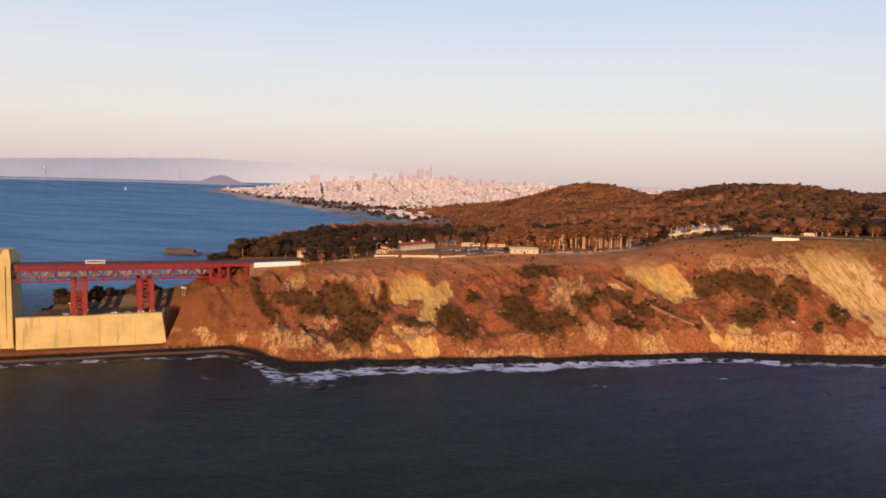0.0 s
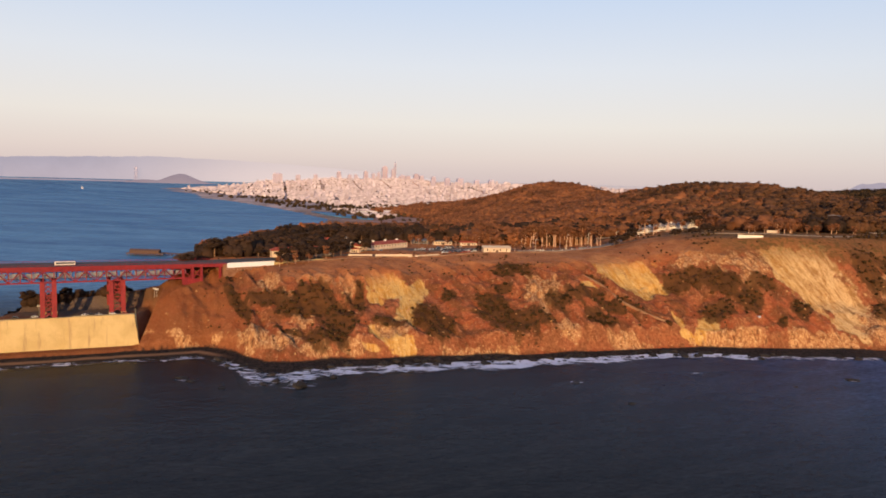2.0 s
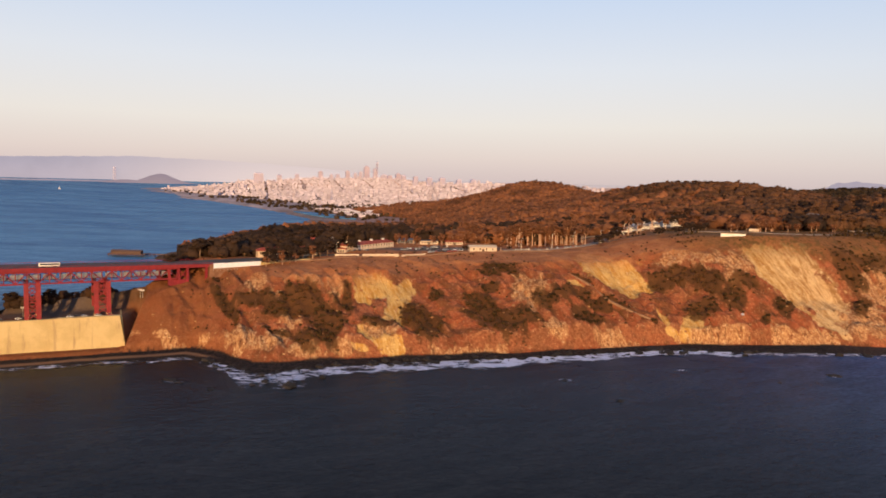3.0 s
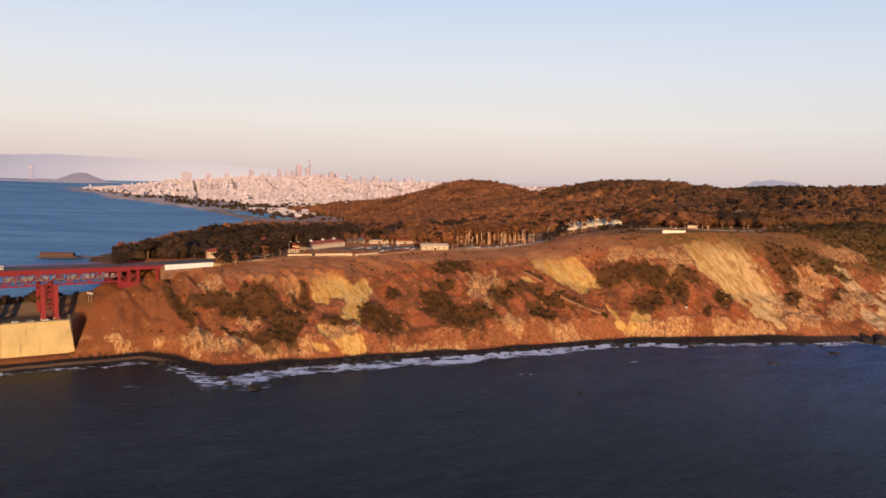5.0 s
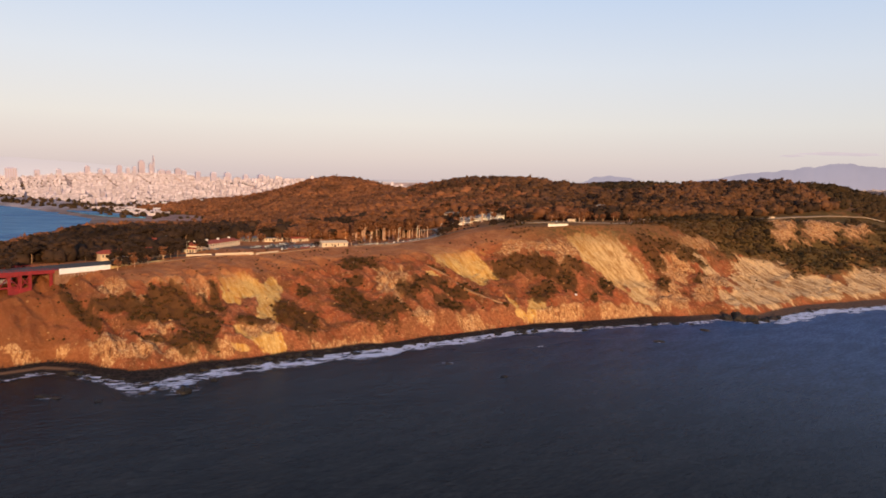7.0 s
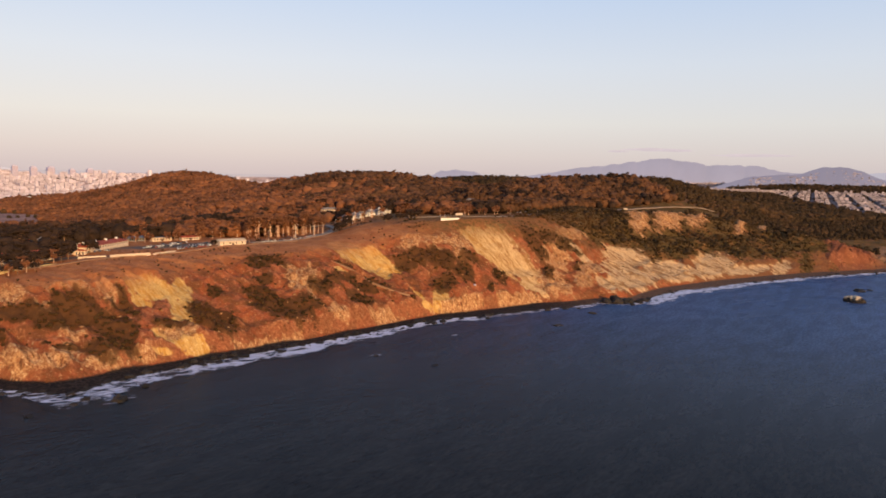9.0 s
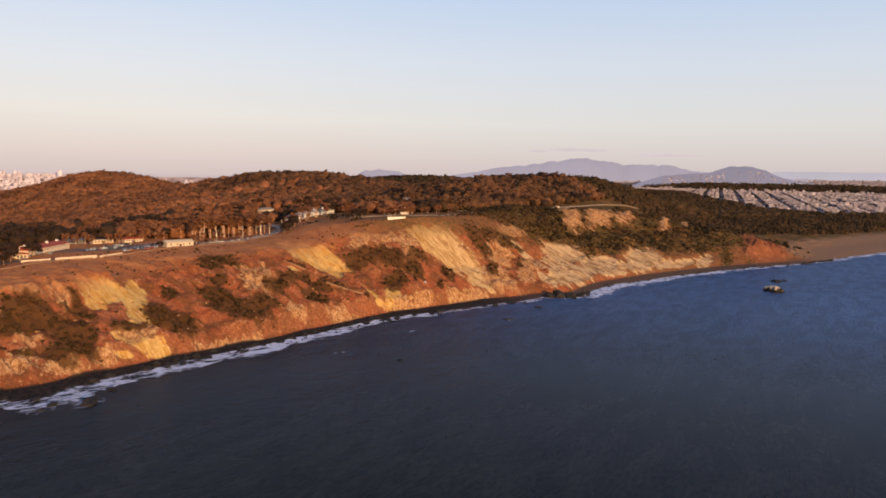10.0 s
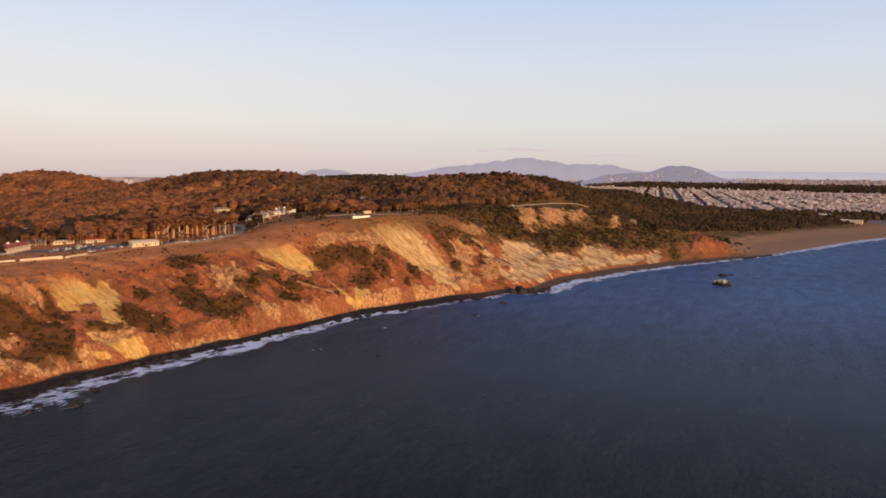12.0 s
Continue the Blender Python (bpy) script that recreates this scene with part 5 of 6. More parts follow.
spots = [(x, y, 0.3 + 1.2 * r3.random() ** 4, r3.random() * 6.28, int(r3.integers(0, 5)), 0.6 + 0.5 * r3.random()) for x, y in zip(X[keep], Y[keep])]
bake("talus", spots, CHUNK, TALUS, "broken russet rock strewn down the bluff", -0.1, "rocks")


# ---------------------------------------------------------------- buildings on the headland
def windows_row(parent, x0, x1, y, z0, z1, n, material=DARK_GLASS, face=-1, w=1.1, frame_mat=None):
    """Windows with sills along a wall of constant y; face: which way it looks."""
    for i in range(n):
        x = x0 + (x1 - x0) * (i + 0.5) / n
        a, b = sorted((y + face * 0.03, y - face * 0.10))
        win = part("window", boxes((x - w / 2, x + w / 2, a, b, z0, z1)), material, parent)
        a, b = sorted((y + face * 0.18, y - face * 0.05))
        part("sill", boxes((x - w / 2 - 0.1, x + w / 2 + 0.1, a, b, z0 - 0.15, z0)), frame_mat or WHITE, win)


def hall(name, m, length, depth, h, label, wall, roof, rise, floors, per, hip=0.0, category="building", chimneys=0, group=""):
    ob = thing(name, m, label, category, group)
    part("wall", boxes((0, length, 0, depth, -3, h)), wall, ob)
    if rise:
        rf = part("roof", gable(bmesh.new(), 0, length, 0, depth, h, rise, 0.6, hip), roof, ob)
    else:
        rf = part("roof", boxes((-0.3, length + 0.3, -0.3, depth + 0.3, h, h + 0.45)), roof, ob)
    for i in range(chimneys):
        x = length * (i + 0.5) / chimneys
        part("chimney", boxes((x - 0.9, x + 0.9, depth / 2 - 1.4, depth / 2 + 0.4, h + 0.2, h + rise + 1.3)), WHITE, rf)
    fh = h / floors
    for f in range(floors):
        windows_row(ob, 0.8, length - 0.8, 0.0, f * fh + fh * 0.32, f * fh + fh * 0.80, per)
        windows_row(ob, 0.8, length - 0.8, depth, f * fh + fh * 0.32, f * fh + fh * 0.80, per, face=1)
    part("door", boxes((length * 0.5 - 1.2, length * 0.5 + 1.2, -0.12, 0.1, 0, 2.4)), WOOD, ob, "brown timber door")
    return ob


def ground_at(x, y):
    return float(height(x, y))


def along(x0, y0, x1, y1, z=None, lift=0.0):
    """A pose at the first point whose x axis runs to the second."""
    return pose(x0, y0, (ground_at(x0, y0) if z is None else z) + lift, 0, 0, math.degrees(math.atan2(y1 - y0, x1 - x0)))


hall("visitor_building", along(-54, 683, -8, 741, 57.6), 73, 15, 7.4, "long cream two-storey building with a red tiled roof", CREAM, ROOF_RED, 2.4, 2, 17, 5.0, chimneys=4)
hall("annex", along(-63, 684, -55, 681, 57.3), 9, 12, 5.0, "low cream annex with a red roof beside the long building", CREAM, ROOF_RED, 1.6, 1, 3, 2.0)
hall("shed", along(66, 697, 94, 700, 60.6), 27, 11, 4.2, "low cream shed with a pale pitched roof by the bluff path", CREAM, plain("pale_roof", (0.62, 0.50, 0.36), (0.54, 0.43, 0.31), 0.4, 0.8), 2.0, 1, 4, 0.0, "shed")
hall("shop", along(20, 770, 40, 773, 60), 20, 8, 3.6, "small cream shop with a flat grey roof near the parking place", CREAM, ROOF_GREY, 0.0, 1, 6)
hall("shop", along(48, 764, 66, 766, 60.6), 18, 8, 3.4, "small cream shop with a red roof near the parking place", CREAM, ROOF_RED, 1.4, 1, 6)
hall("garage", along(-2, 776, 16, 781, 59.6), 18, 10, 4.2, "blue-grey roofed garage behind the parking place", ROOF_GREY, plain("slate_blue_roof", (0.10, 0.13, 0.18), (0.14, 0.17, 0.22), 0.4, 0.7), 1.6, 1, 6)
hall("toll_house", along(-131, 654, -107, 664, 57.0), 25, 13, 4.6, "low red-roofed toll house under dark trees", CREAM, ROOF_RED, 2.6, 1, 9, 5.0)
hall("toll_booth", along(-164, 672, -150, 678, 55.5), 15, 6, 3.0, "low red-roofed booth beside the roadway", CREAM, ROOF_RED, 1.0, 1, 4, 2.0)
hall("cafe", along(-96, 668, -78, 676, 58.5), 18, 10, 4.4, "small brown-roofed cafe among dark trees", CREAM, ROOF_RED, 2.0, 1, 6, 3.0)
for i, (x, y, turn) in enumerate(((244, 782, 12), (258, 788, 15), (272, 794, 18), (287, 800, 20), (302, 806, 14), (316, 812, 16))):
    hall("house", pose(x, y, ground_at(x, y) - 0.5, 0, 0, turn), 11, 8, 6.0, "white two-storey house with a grey roof in the woods", WHITE, ROOF_GREY, 2.8, 2, 5, 1.5, "house", 1, "white houses in the woods")
for x, y, turn, w in ((34, 1040, 14, 18), (62, 1062, 20, 14), (78, 1090, 5, 24), (44, 1086, -8, 12), (352, 1070, 14, 26), (-98, 775, 22, 14), (-76, 782, 30, 12), (620, 1036, 24, 20)):
    hall("house", pose(x, y, ground_at(x, y) - 0.3, 0, 0, turn), w, 9, 6.0, "pale two-storey house standing in a clearing of the woods", CREAM, ROOF_RED if w == 14 else ROOF_GREY, 2.6, 2, max(3, w // 3), 1.5, "house", 0, "houses in the woods")
hall("pavilion", pose(286, 946, ground_at(286, 946), 0, 0, -12), 14, 10, 7.0, "blue-grey house among tall trees", plain("blue_grey_boards", (0.22, 0.27, 0.31), (0.28, 0.32, 0.36), 0.5, 0.8), WHITE, 2.2, 2, 4)
hall("barracks", pose(118, 1490, ground_at(118, 1490) + 6, 0, 0, 4), 42, 14, 9, "dark grey-roofed barracks showing above the woods", ROOF_GREY, ROOF_GREY, 3.0, 2, 12)

# a pale retaining wall with parked trailers on the brow
bank = thing("retaining_wall", along(306, 669, 328, 667, 83.4), "long low white retaining wall on the brow", "wall")
for i in range(6):
    part("wall_block", boxes((i * 4.0, i * 4.0 + 3.95, 0, 0.6, -3.0, 2.3 - 0.06 * (i % 3))), WHITE, bank)
    part("coping", boxes((i * 4.0 - 0.02, i * 4.0 + 3.97, -0.1, 0.7, 2.3, 2.55)), CONCRETE, bank)
for (x0, y0, x1, y1, n) in ((-63, 662, -41, 665, 5), (-38, 664, -4, 670, 8), (-1, 671, 22, 686, 6)):
    w = thing("boundary_wall", along(x0, y0, x1, y1), "low pale stone boundary wall at the plateau's edge", "wall", "boundary walls")
    L = math.hypot(x1 - x0, y1 - y0) / n
    for i in range(n):
        part("wall_block", boxes((i * L, i * L + L - 0.06, 0, 0.7, -1.2, 1.8 + 0.1 * (i % 2))), CREAM, w)

# the tall lamp post by the toll house
pole = thing("flagpole", pose(-156, 682, ground_at(-156, 682)), "tall white lamp post above the toll house", "flagpole")
part("pole", tube(bmesh.new(), (0, 0, 0), (0, 0, 15), 0.40, 0.22), WHITE, pole)
part("lamp_head", boxes((-0.4, 0.4, -0.4, 0.4, 15, 15.8)), STEEL, pole)
for x, y, h in ((152, 716, 15), (176, 724, 15), (208, 736, 13), (238, 752, 13), (-62, 672, 11), (118, 704, 12)):
    lp = thing("street_lamp", pose(x, y, ground_at(x, y)), "tall grey lamp post beside the road", "street lamp", "lamps by the road")
    part("post", tube(bmesh.new(), (0, 0, 0), (0, 0, h), 0.2, 0.14), STEEL, lp)
    part("arm", bars(0.2, ((0, 0, h), (1.8, 0, h + 0.4))), STEEL, lp)
    part("head", boxes((1.4, 2.4, -0.3, 0.3, h + 0.2, h + 0.5)), STEEL, lp)

# the road along the upper bluff and the path at the brow
def ribbon(name, pts, wide, lift, material, label, category="road"):
    P = np.array(pts, float)
    seg = np.concatenate([[0], np.cumsum(np.hypot(*np.diff(P[:, :2], axis=0).T))])
    s = np.arange(0, seg[-1], 3.0)
    X, Y = np.interp(s, seg, P[:, 0]), np.interp(s, seg, P[:, 1])
    tx, ty = np.gradient(X), np.gradient(Y)
    ln = np.hypot(tx, ty)
    nxx, nyy = -ty / ln, tx / ln
    mid = np.maximum.reduce([height(X + nxx * k * wide, Y + nyy * k * wide) for k in (-0.5, -0.25, 0, 0.25, 0.5)])
    mid = np.convolve(np.pad(mid, 3, "edge"), np.ones(7) / 7, "valid") + lift
    V, F = [], []
    for k, (o, dz) in enumerate(((-0.5, -1.6), (-0.5, 0), (0.5, 0), (0.5, -1.6))):
        V.append(np.stack([X + nxx * o * wide, Y + nyy * o * wide, mid + dz], -1))
    n = len(X)
    V = np.concatenate(V)
    for k in range(3):
        F += [(k * n + i, k * n + i + 1, (k + 1) * n + i + 1, (k + 1) * n + i) for i in range(n - 1)]
    ob = new(name, mesh_of(name, V, F, material))
    return tagged(ob, label, category, kind="structure")


PALE_ROAD = plain("worn_pale_asphalt", (0.30, 0.23, 0.19), (0.22, 0.17, 0.145), 0.15, 0.9)
DIRT = plain("trodden_dirt", (0.36, 0.21, 0.12), (0.28, 0.15, 0.08), 0.2, 0.95)
ribbon("road", [(500, 770), (560, 778), (618, 790), (700, 812), (776, 830), (850, 846), (910, 850), (980, 848), (1060, 846)], 7, 0.9, PALE_ROAD, "pale road along the top of the far bluff")
ribbon("road", [(100, 708), (150, 712), (185, 722), (215, 748), (222, 790), (205, 840)], 8, 0.5, PALE_ROAD, "pale road climbing from the plateau into the woods")
ribbon("path", [(-110, 622), (-60, 652), (0, 674), (60, 690), (110, 694), (150, 700)], 3.5, 0.35, DIRT, "trodden dirt path along the brow", "path")
ribbon("path", [(144, 614), (164, 596), (183, 579), (206, 564)], 2.2, 0.3, DIRT, "narrow dirt track slanting down the bluff", "path")
ribbon("road", [(300, 738), (330, 722), (370, 704), (420, 700), (470, 714), (510, 740)], 6, 0.5, PALE_ROAD, "pale road behind the brow")

# trees that stand among the houses and along the edge of the plateau
for x, y, kind, size in ((246, 762, "gum", 0.85), (258, 767, "gum", 0.8), (263, 772, "pine", 0.7), (276, 776, "gum", 0.9), (281, 782, "gum", 0.75), (297, 786, "pine", 0.9), (240, 768, "pine", 0.8),
                         (-116, 606, "pine", 0.5), (-110, 611, "cypress", 0.55), (-104, 615, "pine", 0.55), (-112, 618, "cypress", 0.6), (-98, 619, "cypress", 0.5), (-106, 624, "pine", 0.6), (-118, 612, "cypress", 0.45), (-94, 626, "pine", 0.5), (-142, 648, "cypress", 0.6), (-120, 652, "cypress", 0.55), (-108, 664, "cypress", 0.8), (-101, 664, "cypress", 0.7), (-84, 668, "cypress", 0.75), (-74, 684, "cypress", 0.9), (-66, 690, "cypress", 0.85),
                         (-98, 640, "cypress", 0.6), (-90, 646, "cypress", 0.7), (-82, 650, "pine", 0.65), (-94, 652, "cypress", 0.75), (-86, 660, "cypress", 0.8), (-76, 658, "cypress", 0.6), (-70, 664, "cypress", 0.7), (-106, 636, "cypress", 0.5), (-92, 655, "cypress", 0.6), (-104, 650, "cypress", 0.65), (-78, 672, "cypress", 0.6), (98, 706, "pine", 0.7), (62, 704, "cypress", 0.4), (106, 702, "cypress", 0.35), (228, 744, "cypress", 0.8), (222, 752, "pine", 0.8),
                         (310, 744, "pine", 0.8), (302, 752, "pine", 0.9), (322, 738, "cypress", 0.6), (372, 722, "pine", 0.8), (384, 730, "pine", 0.9), (190, 730, "gum", 0.8), (182, 734, "gum", 0.9)):
    plant(kind, x, y, size, 37.0 * x)
yr = np.random.default_rng(53)
for x0, y0, x1, y1, n, kind in ((-64, 682, -44, 684, 3, "cypress"), (108, 754, 192, 747, 18, "gum"), (116, 762, 200, 764, 12, "gum"), (100, 716, 160, 722, 4, "pine"), (-6, 764, 90, 772, 12, "pine"), (200, 716, 226, 738, 4, "cypress"), (255, 708, 320, 728, 8, "cypress"), (-128, 640, -96, 644, 5, "cypress"), (340, 728, 480, 752, 14, "pine")):
    for i in range(n):
        u = (i + yr.random()) / n
        plant(kind, x0 + (x1 - x0) * u + yr.normal() * 2, y0 + (y1 - y0) * u + yr.normal() * 3, (0.75 if kind == "gum" else 0.45) + 0.35 * yr.random(), yr.random() * 360)

# parked cars
CAR_TONES = [("white", (0.75, 0.74, 0.72)), ("silver", (0.42, 0.42, 0.43)), ("dark blue", (0.04, 0.06, 0.12)), ("black", (0.03, 0.03, 0.03)), ("red", (0.35, 0.03, 0.02))]
car_mother = {}


def parked_car(x, y, turn, tone):
    z = ground_at(x, y) + 0.25
    m = pose(x, y, z, 0, 0, turn)
    if tone in car_mother:
        return copy_thing(car_mother[tone], m)
    name, colour = CAR_TONES[tone]
    paint = plain(name.replace(" ", "_") + "_car_paint", colour, tuple(c * 0.92 for c in colour), 0.5, 0.3, 0, 0.1, 0.5)
    ob = thing("car", m, name + " car parked on the plateau", "car", "cars in the parking place")
    bm = boxes((-2.25, 2.25, -0.9, 0.9, 0.3, 0.95))
    bmesh.ops.bevel(bm, geom=bm.edges[:], offset=0.15, segments=2, affect="EDGES")
    part("body", bm, paint, ob)
    part("cabin", boxes((-1.5, 1.0, -0.8, 0.8, 0.93, 1.5, 0.25)), DARK_GLASS, ob, "dark glass cabin")
    part("roof", boxes((-1.22, 0.72, -0.54, 0.54, 1.5, 1.56)), paint, ob)
    for sx in (-1.4, 1.4):
        for sy in (-0.92, 0.72):
            part("wheel", tube(bmesh.new(), (sx, sy, 0.33), (sx, sy + 0.2, 0.33), 0.33, 0.33, 10), RUBBER, ob)
    car_mother[tone] = ob
    return ob


cr = np.random.default_rng(41)
for row, (x0, y0, x1, y1, n) in enumerate(((22, 692, 58, 696, 15), (26, 699, 60, 704, 15), (30, 706, 62, 711, 13), (-2, 712, 30, 722, 11), (4, 722, 40, 733, 12), (40, 712, 62, 716, 8), (112, 708, 150, 713, 14), (156, 716, 180, 724, 8), (-120, 648, -95, 660, 5), (330, 721, 346, 713, 3), (800, 833, 816, 834, 2))):
    for i in range(n):
        if cr.random() < 0.85:
            u = (i + 0.5) / n
            parked_car(x0 + (x1 - x0) * u, y0 + (y1 - y0) * u, cr.choice([75, 80, 255]) + cr.normal() * 3, int(cr.choice([0, 0, 1, 1, 2, 3, 4])))
for u, v in ((62, 12), (66, 12.5), (71, 12), (80, 12.3), (88, 12), (30, 13), (36, 12.6), (18, 13)):
    parked_car(-294.3 + u * 0.936 - v * 0.352, 490.7 + u * 0.352 + v * 0.936, 20 + cr.normal() * 4, int(cr.choice([0, 0, 1, 3, 4])))
for row, (x0, y0, x1, y1, n) in enumerate(((-60, 684, -30, 694, 7), (60, 726, 84, 731, 8), (20, 738, 48, 745, 8), (206, 738, 216, 756, 4))):
    for i in range(n):
        u = (i + cr.random()) / n
        parked_car(x0 + (x1 - x0) * u, y0 + (y1 - y0) * u, cr.choice([10, 80, 255]) + cr.normal() * 5, int(cr.choice([0, 0, 1, 2, 2, 3, 4])))
for x, y, turn in ((358, 706, -25), (794, 831, 8)):
    van = thing("trailer", pose(x, y, ground_at(x, y) + 0.6, 0, 0, turn), "pale yellow box trailer standing on the roadside", "trailer", "trailers by the road")
    bm = boxes((-4.5, 4.5, -1.2, 1.2, 0.7, 3.4))
    bmesh.ops.bevel(bm, geom=bm.edges[:], offset=0.12, segments=1, affect="EDGES")
    part("body", bm, CREAM, van)
    part("hitch", boxes((4.5, 5.8, -0.1, 0.1, 0.6, 0.8)), STEEL, van)
    for sx in (-1.2, 0.2):
        for sy in (-1.2, 1.0):
            part("wheel", tube(bmesh.new(), (sx, sy, 0.45), (sx, sy + 0.2, 0.45), 0.45, 0.45, 10), RUBBER, van)

# the timber wharf on the bay
wharf = thing("wharf", pose(-352, 1134, 0, 0, 0, 176), "old timber wharf on piles with a long head", "wharf")
part("deck", boxes((0, 42, -3, 3, 3.2, 4.2)), WOOD, wharf)
part("head", boxes((30, 88, -6, 16, 3.2, 4.4)), WOOD, wharf)
part("shed", gable(boxes((38, 84, 3, 12, 4.4, 8.2)), 38, 84, 3, 12, 8.2, 2.2), WOOD, wharf, "long dark shed on the wharf")
for i in range(14):
    for y in (-2.5, 2.5) if i < 5 else (-5, 5, 14):
        part("post", tube(bmesh.new(), (3 + i * 6.4, y, -4), (3 + i * 6.4, y, 3.3), 0.5, 0.45, 6), WOOD, wharf)


# ---------------------------------------------------------------- rocks in the surf
def rock_mesh(seed):
    r = np.random.default_rng(seed)
    bm = bmesh.new()
    bmesh.ops.create_icosphere(bm, subdivisions=3, radius=1.0)
    off = Vector(r.uniform(-50, 50, 3))
    for v in bm.verts:
        n1 = noise.noise(v.co * 1.1 + off)
        n2 = noise.noise(v.co * 3.2 + off)
        n3 = noise.cell(v.co * 1.7 + off)
        v.co *= 1 + 0.45 * n1 + 0.18 * n2 + 0.16 * (n3 - 0.5)
        v.co.z = v.co.z * 0.75
    me = bpy.data.meshes.new("rock")
    bm.to_mesh(me)
    bm.free()
    me.materials.append(STONE)
    return me


def make_stack():
    k = Nodes("bird_whitened_rock")
    top = k.n("ShaderNodeSeparateXYZ")
    k.l(k.pos, top.inputs[0])
    grain = k.noise(1.6, 5, 0.7)
    high = k.band(k.math("ADD", top.outputs["Z"], k.math("MULTIPLY", k.math("SUBTRACT", grain, 0.5), 1.2)), 0.38, 0.62)
    k.bump(grain, 0.6, 0.3)
    return k.done(k.mix(high, (0.022, 0.018, 0.016), (0.52, 0.42, 0.30)), 0.9, 0, 0.2)


ROCKS = [rock_mesh(s) for s in range(7)]
rk = np.random.default_rng(47)


def rock(x, y, sx, sy, sz, z=0.0, label="dark wet boulder at the foot of the bluff"):
    ob = new("rock", ROCKS[int(rk.integers(0, 7))])
    ob.matrix_world = Matrix.LocRotScale((x, y, z), Euler((0, 0, rk.random() * 6.28)), (sx, sy, sz))
    return tagged(ob, label, "rock", "rocks along the shore")


rock(-74, 437, 4.6, 4.2, 3.9, 0.4, "large russet boulder standing in the surf")
rock(-90, 447, 3.6, 3.0, 2.4, 0.2)
rock(-97, 441, 2.4, 2.0, 1.4, 0.2)
rock(-55, 458, 2.8, 2.2, 2.0, 0.2)
for x, y, s, h in ((440, 527, 9, 7), (452, 521, 8, 5), (462, 515, 5, 3), (430, 533, 7, 5), (476, 520, 6, 4), (489, 524, 4, 2.6), (446, 510, 3, 1.8)):
    rock(x, y, s, s * 0.7, h * 1.35, 0.6, "black jagged rock at the point of the bluff")
stack = rock(694, 402, 12, 9, 9.5, 0.0, "large sea stack with a pale top standing offshore")
stack.data = stack.data.copy()
stack.data.materials[0] = make_stack()
slab = rock(284.5, 575, 3.4, 1.4, 1.2, ground_at(284.5, 575) + 0.4, "pale slab of rock lying on the scrubby slope")
slab.data = slab.data.copy()
slab.data.materials[0] = WHITE
rock(788, 441, 12, 7, 5.5, 0.0, "low black rock offshore")
rock(806, 438, 6, 4, 1.6, 0.0, "low black rock offshore")
for x, y, s in ((127, 411, 2.2), (300, 470, 3.2), (372, 497, 3.6), (104, 455, 2.0), (250, 452, 1.6), (-120, 432, 2.2), (-150, 452, 3.0), (-143, 446, 2.0)):
    rock(x, y, s * 1.5, s, s * 0.55, 0.0, "low rock awash offshore")
for x in np.linspace(1040, 1150, 12):
    rock(float(x), float(shore(np.array(x)) - strand(x)) - 2 + rk.normal() * 3, 4 + 3 * rk.random(), 3.5, 3.0, 0.3)
for i in range(230):
    x = rk.uniform(-140, 260) if i % 3 else rk.uniform(260, 1040)
    s = 0.9 + 2.4 * rk.random() ** 2.5
    y = float(shore(np.array(x)) - strand(x)) + rk.uniform(-8, 9)
    rock(x, y, s * 1.3, s, s * 0.9, 0.1 + max(0.0, float(height(x, y))))
# foam round the outlying rocks
for x, y, s in ((-82, 442, 21), (300, 470, 7), (104, 455, 5), (372, 497, 7), (452, 518, 26), (694, 402, 13), (790, 441, 14), (-146, 449, 8), (195, 480, 6)):
    bm = bmesh.new()
    nn = 18
    ctr = bm.verts.new((x, y, 0.35))
    r1 = [bm.verts.new((x + math.cos(t) * s * 0.55 * 1.5, y + math.sin(t) * s * 0.55 * 0.8, 0.33)) for t in np.linspace(0, 2 * math.pi, nn, endpoint=False)]
    r2v = [bm.verts.new((x + math.cos(t) * s * 1.5, y + math.sin(t) * s * 0.8, 0.3)) for t in np.linspace(0, 2 * math.pi, nn, endpoint=False)]
    for i in range(nn):
        j = (i + 1) % nn
        bm.faces.new((ctr, r1[i], r1[j]))
        bm.faces.new((r1[i], r2v[i], r2v[j], r1[j]))
    ob = part("foam_patch", bm, FOAM)
    a = ob.data.attributes.new("foam", "FLOAT", "POINT")
    a.data.foreach_set("value", np.array([0.56] + [0.50] * nn + [0.0] * nn, np.float32))
    tagged(ob, "patch of white foam round a rock", "surf", kind="structure")


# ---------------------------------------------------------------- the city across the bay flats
# Lavender casts of city and tower walls put haze into their colour.
CITY = island_tones("hazed_city_walls", [(0.0, (0.44, 0.40, 0.48)), (0.25, (0.60, 0.55, 0.64)), (0.45, (0.38, 0.34, 0.41)), (0.65, (0.68, 0.62, 0.72)), (0.85, (0.34, 0.30, 0.36)), (1.0, (0.53, 0.48, 0.57))], 0.85, 0.1, 0.01, 0.2)
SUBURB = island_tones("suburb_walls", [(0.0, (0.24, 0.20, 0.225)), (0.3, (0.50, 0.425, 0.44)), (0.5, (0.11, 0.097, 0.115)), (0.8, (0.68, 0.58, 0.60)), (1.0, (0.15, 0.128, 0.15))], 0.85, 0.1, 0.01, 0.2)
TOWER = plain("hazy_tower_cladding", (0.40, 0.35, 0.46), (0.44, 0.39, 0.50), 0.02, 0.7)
PALE_TOWER = plain("pale_hazy_cladding", (0.46, 0.44, 0.60), (0.40, 0.39, 0.52), 0.02, 0.7)

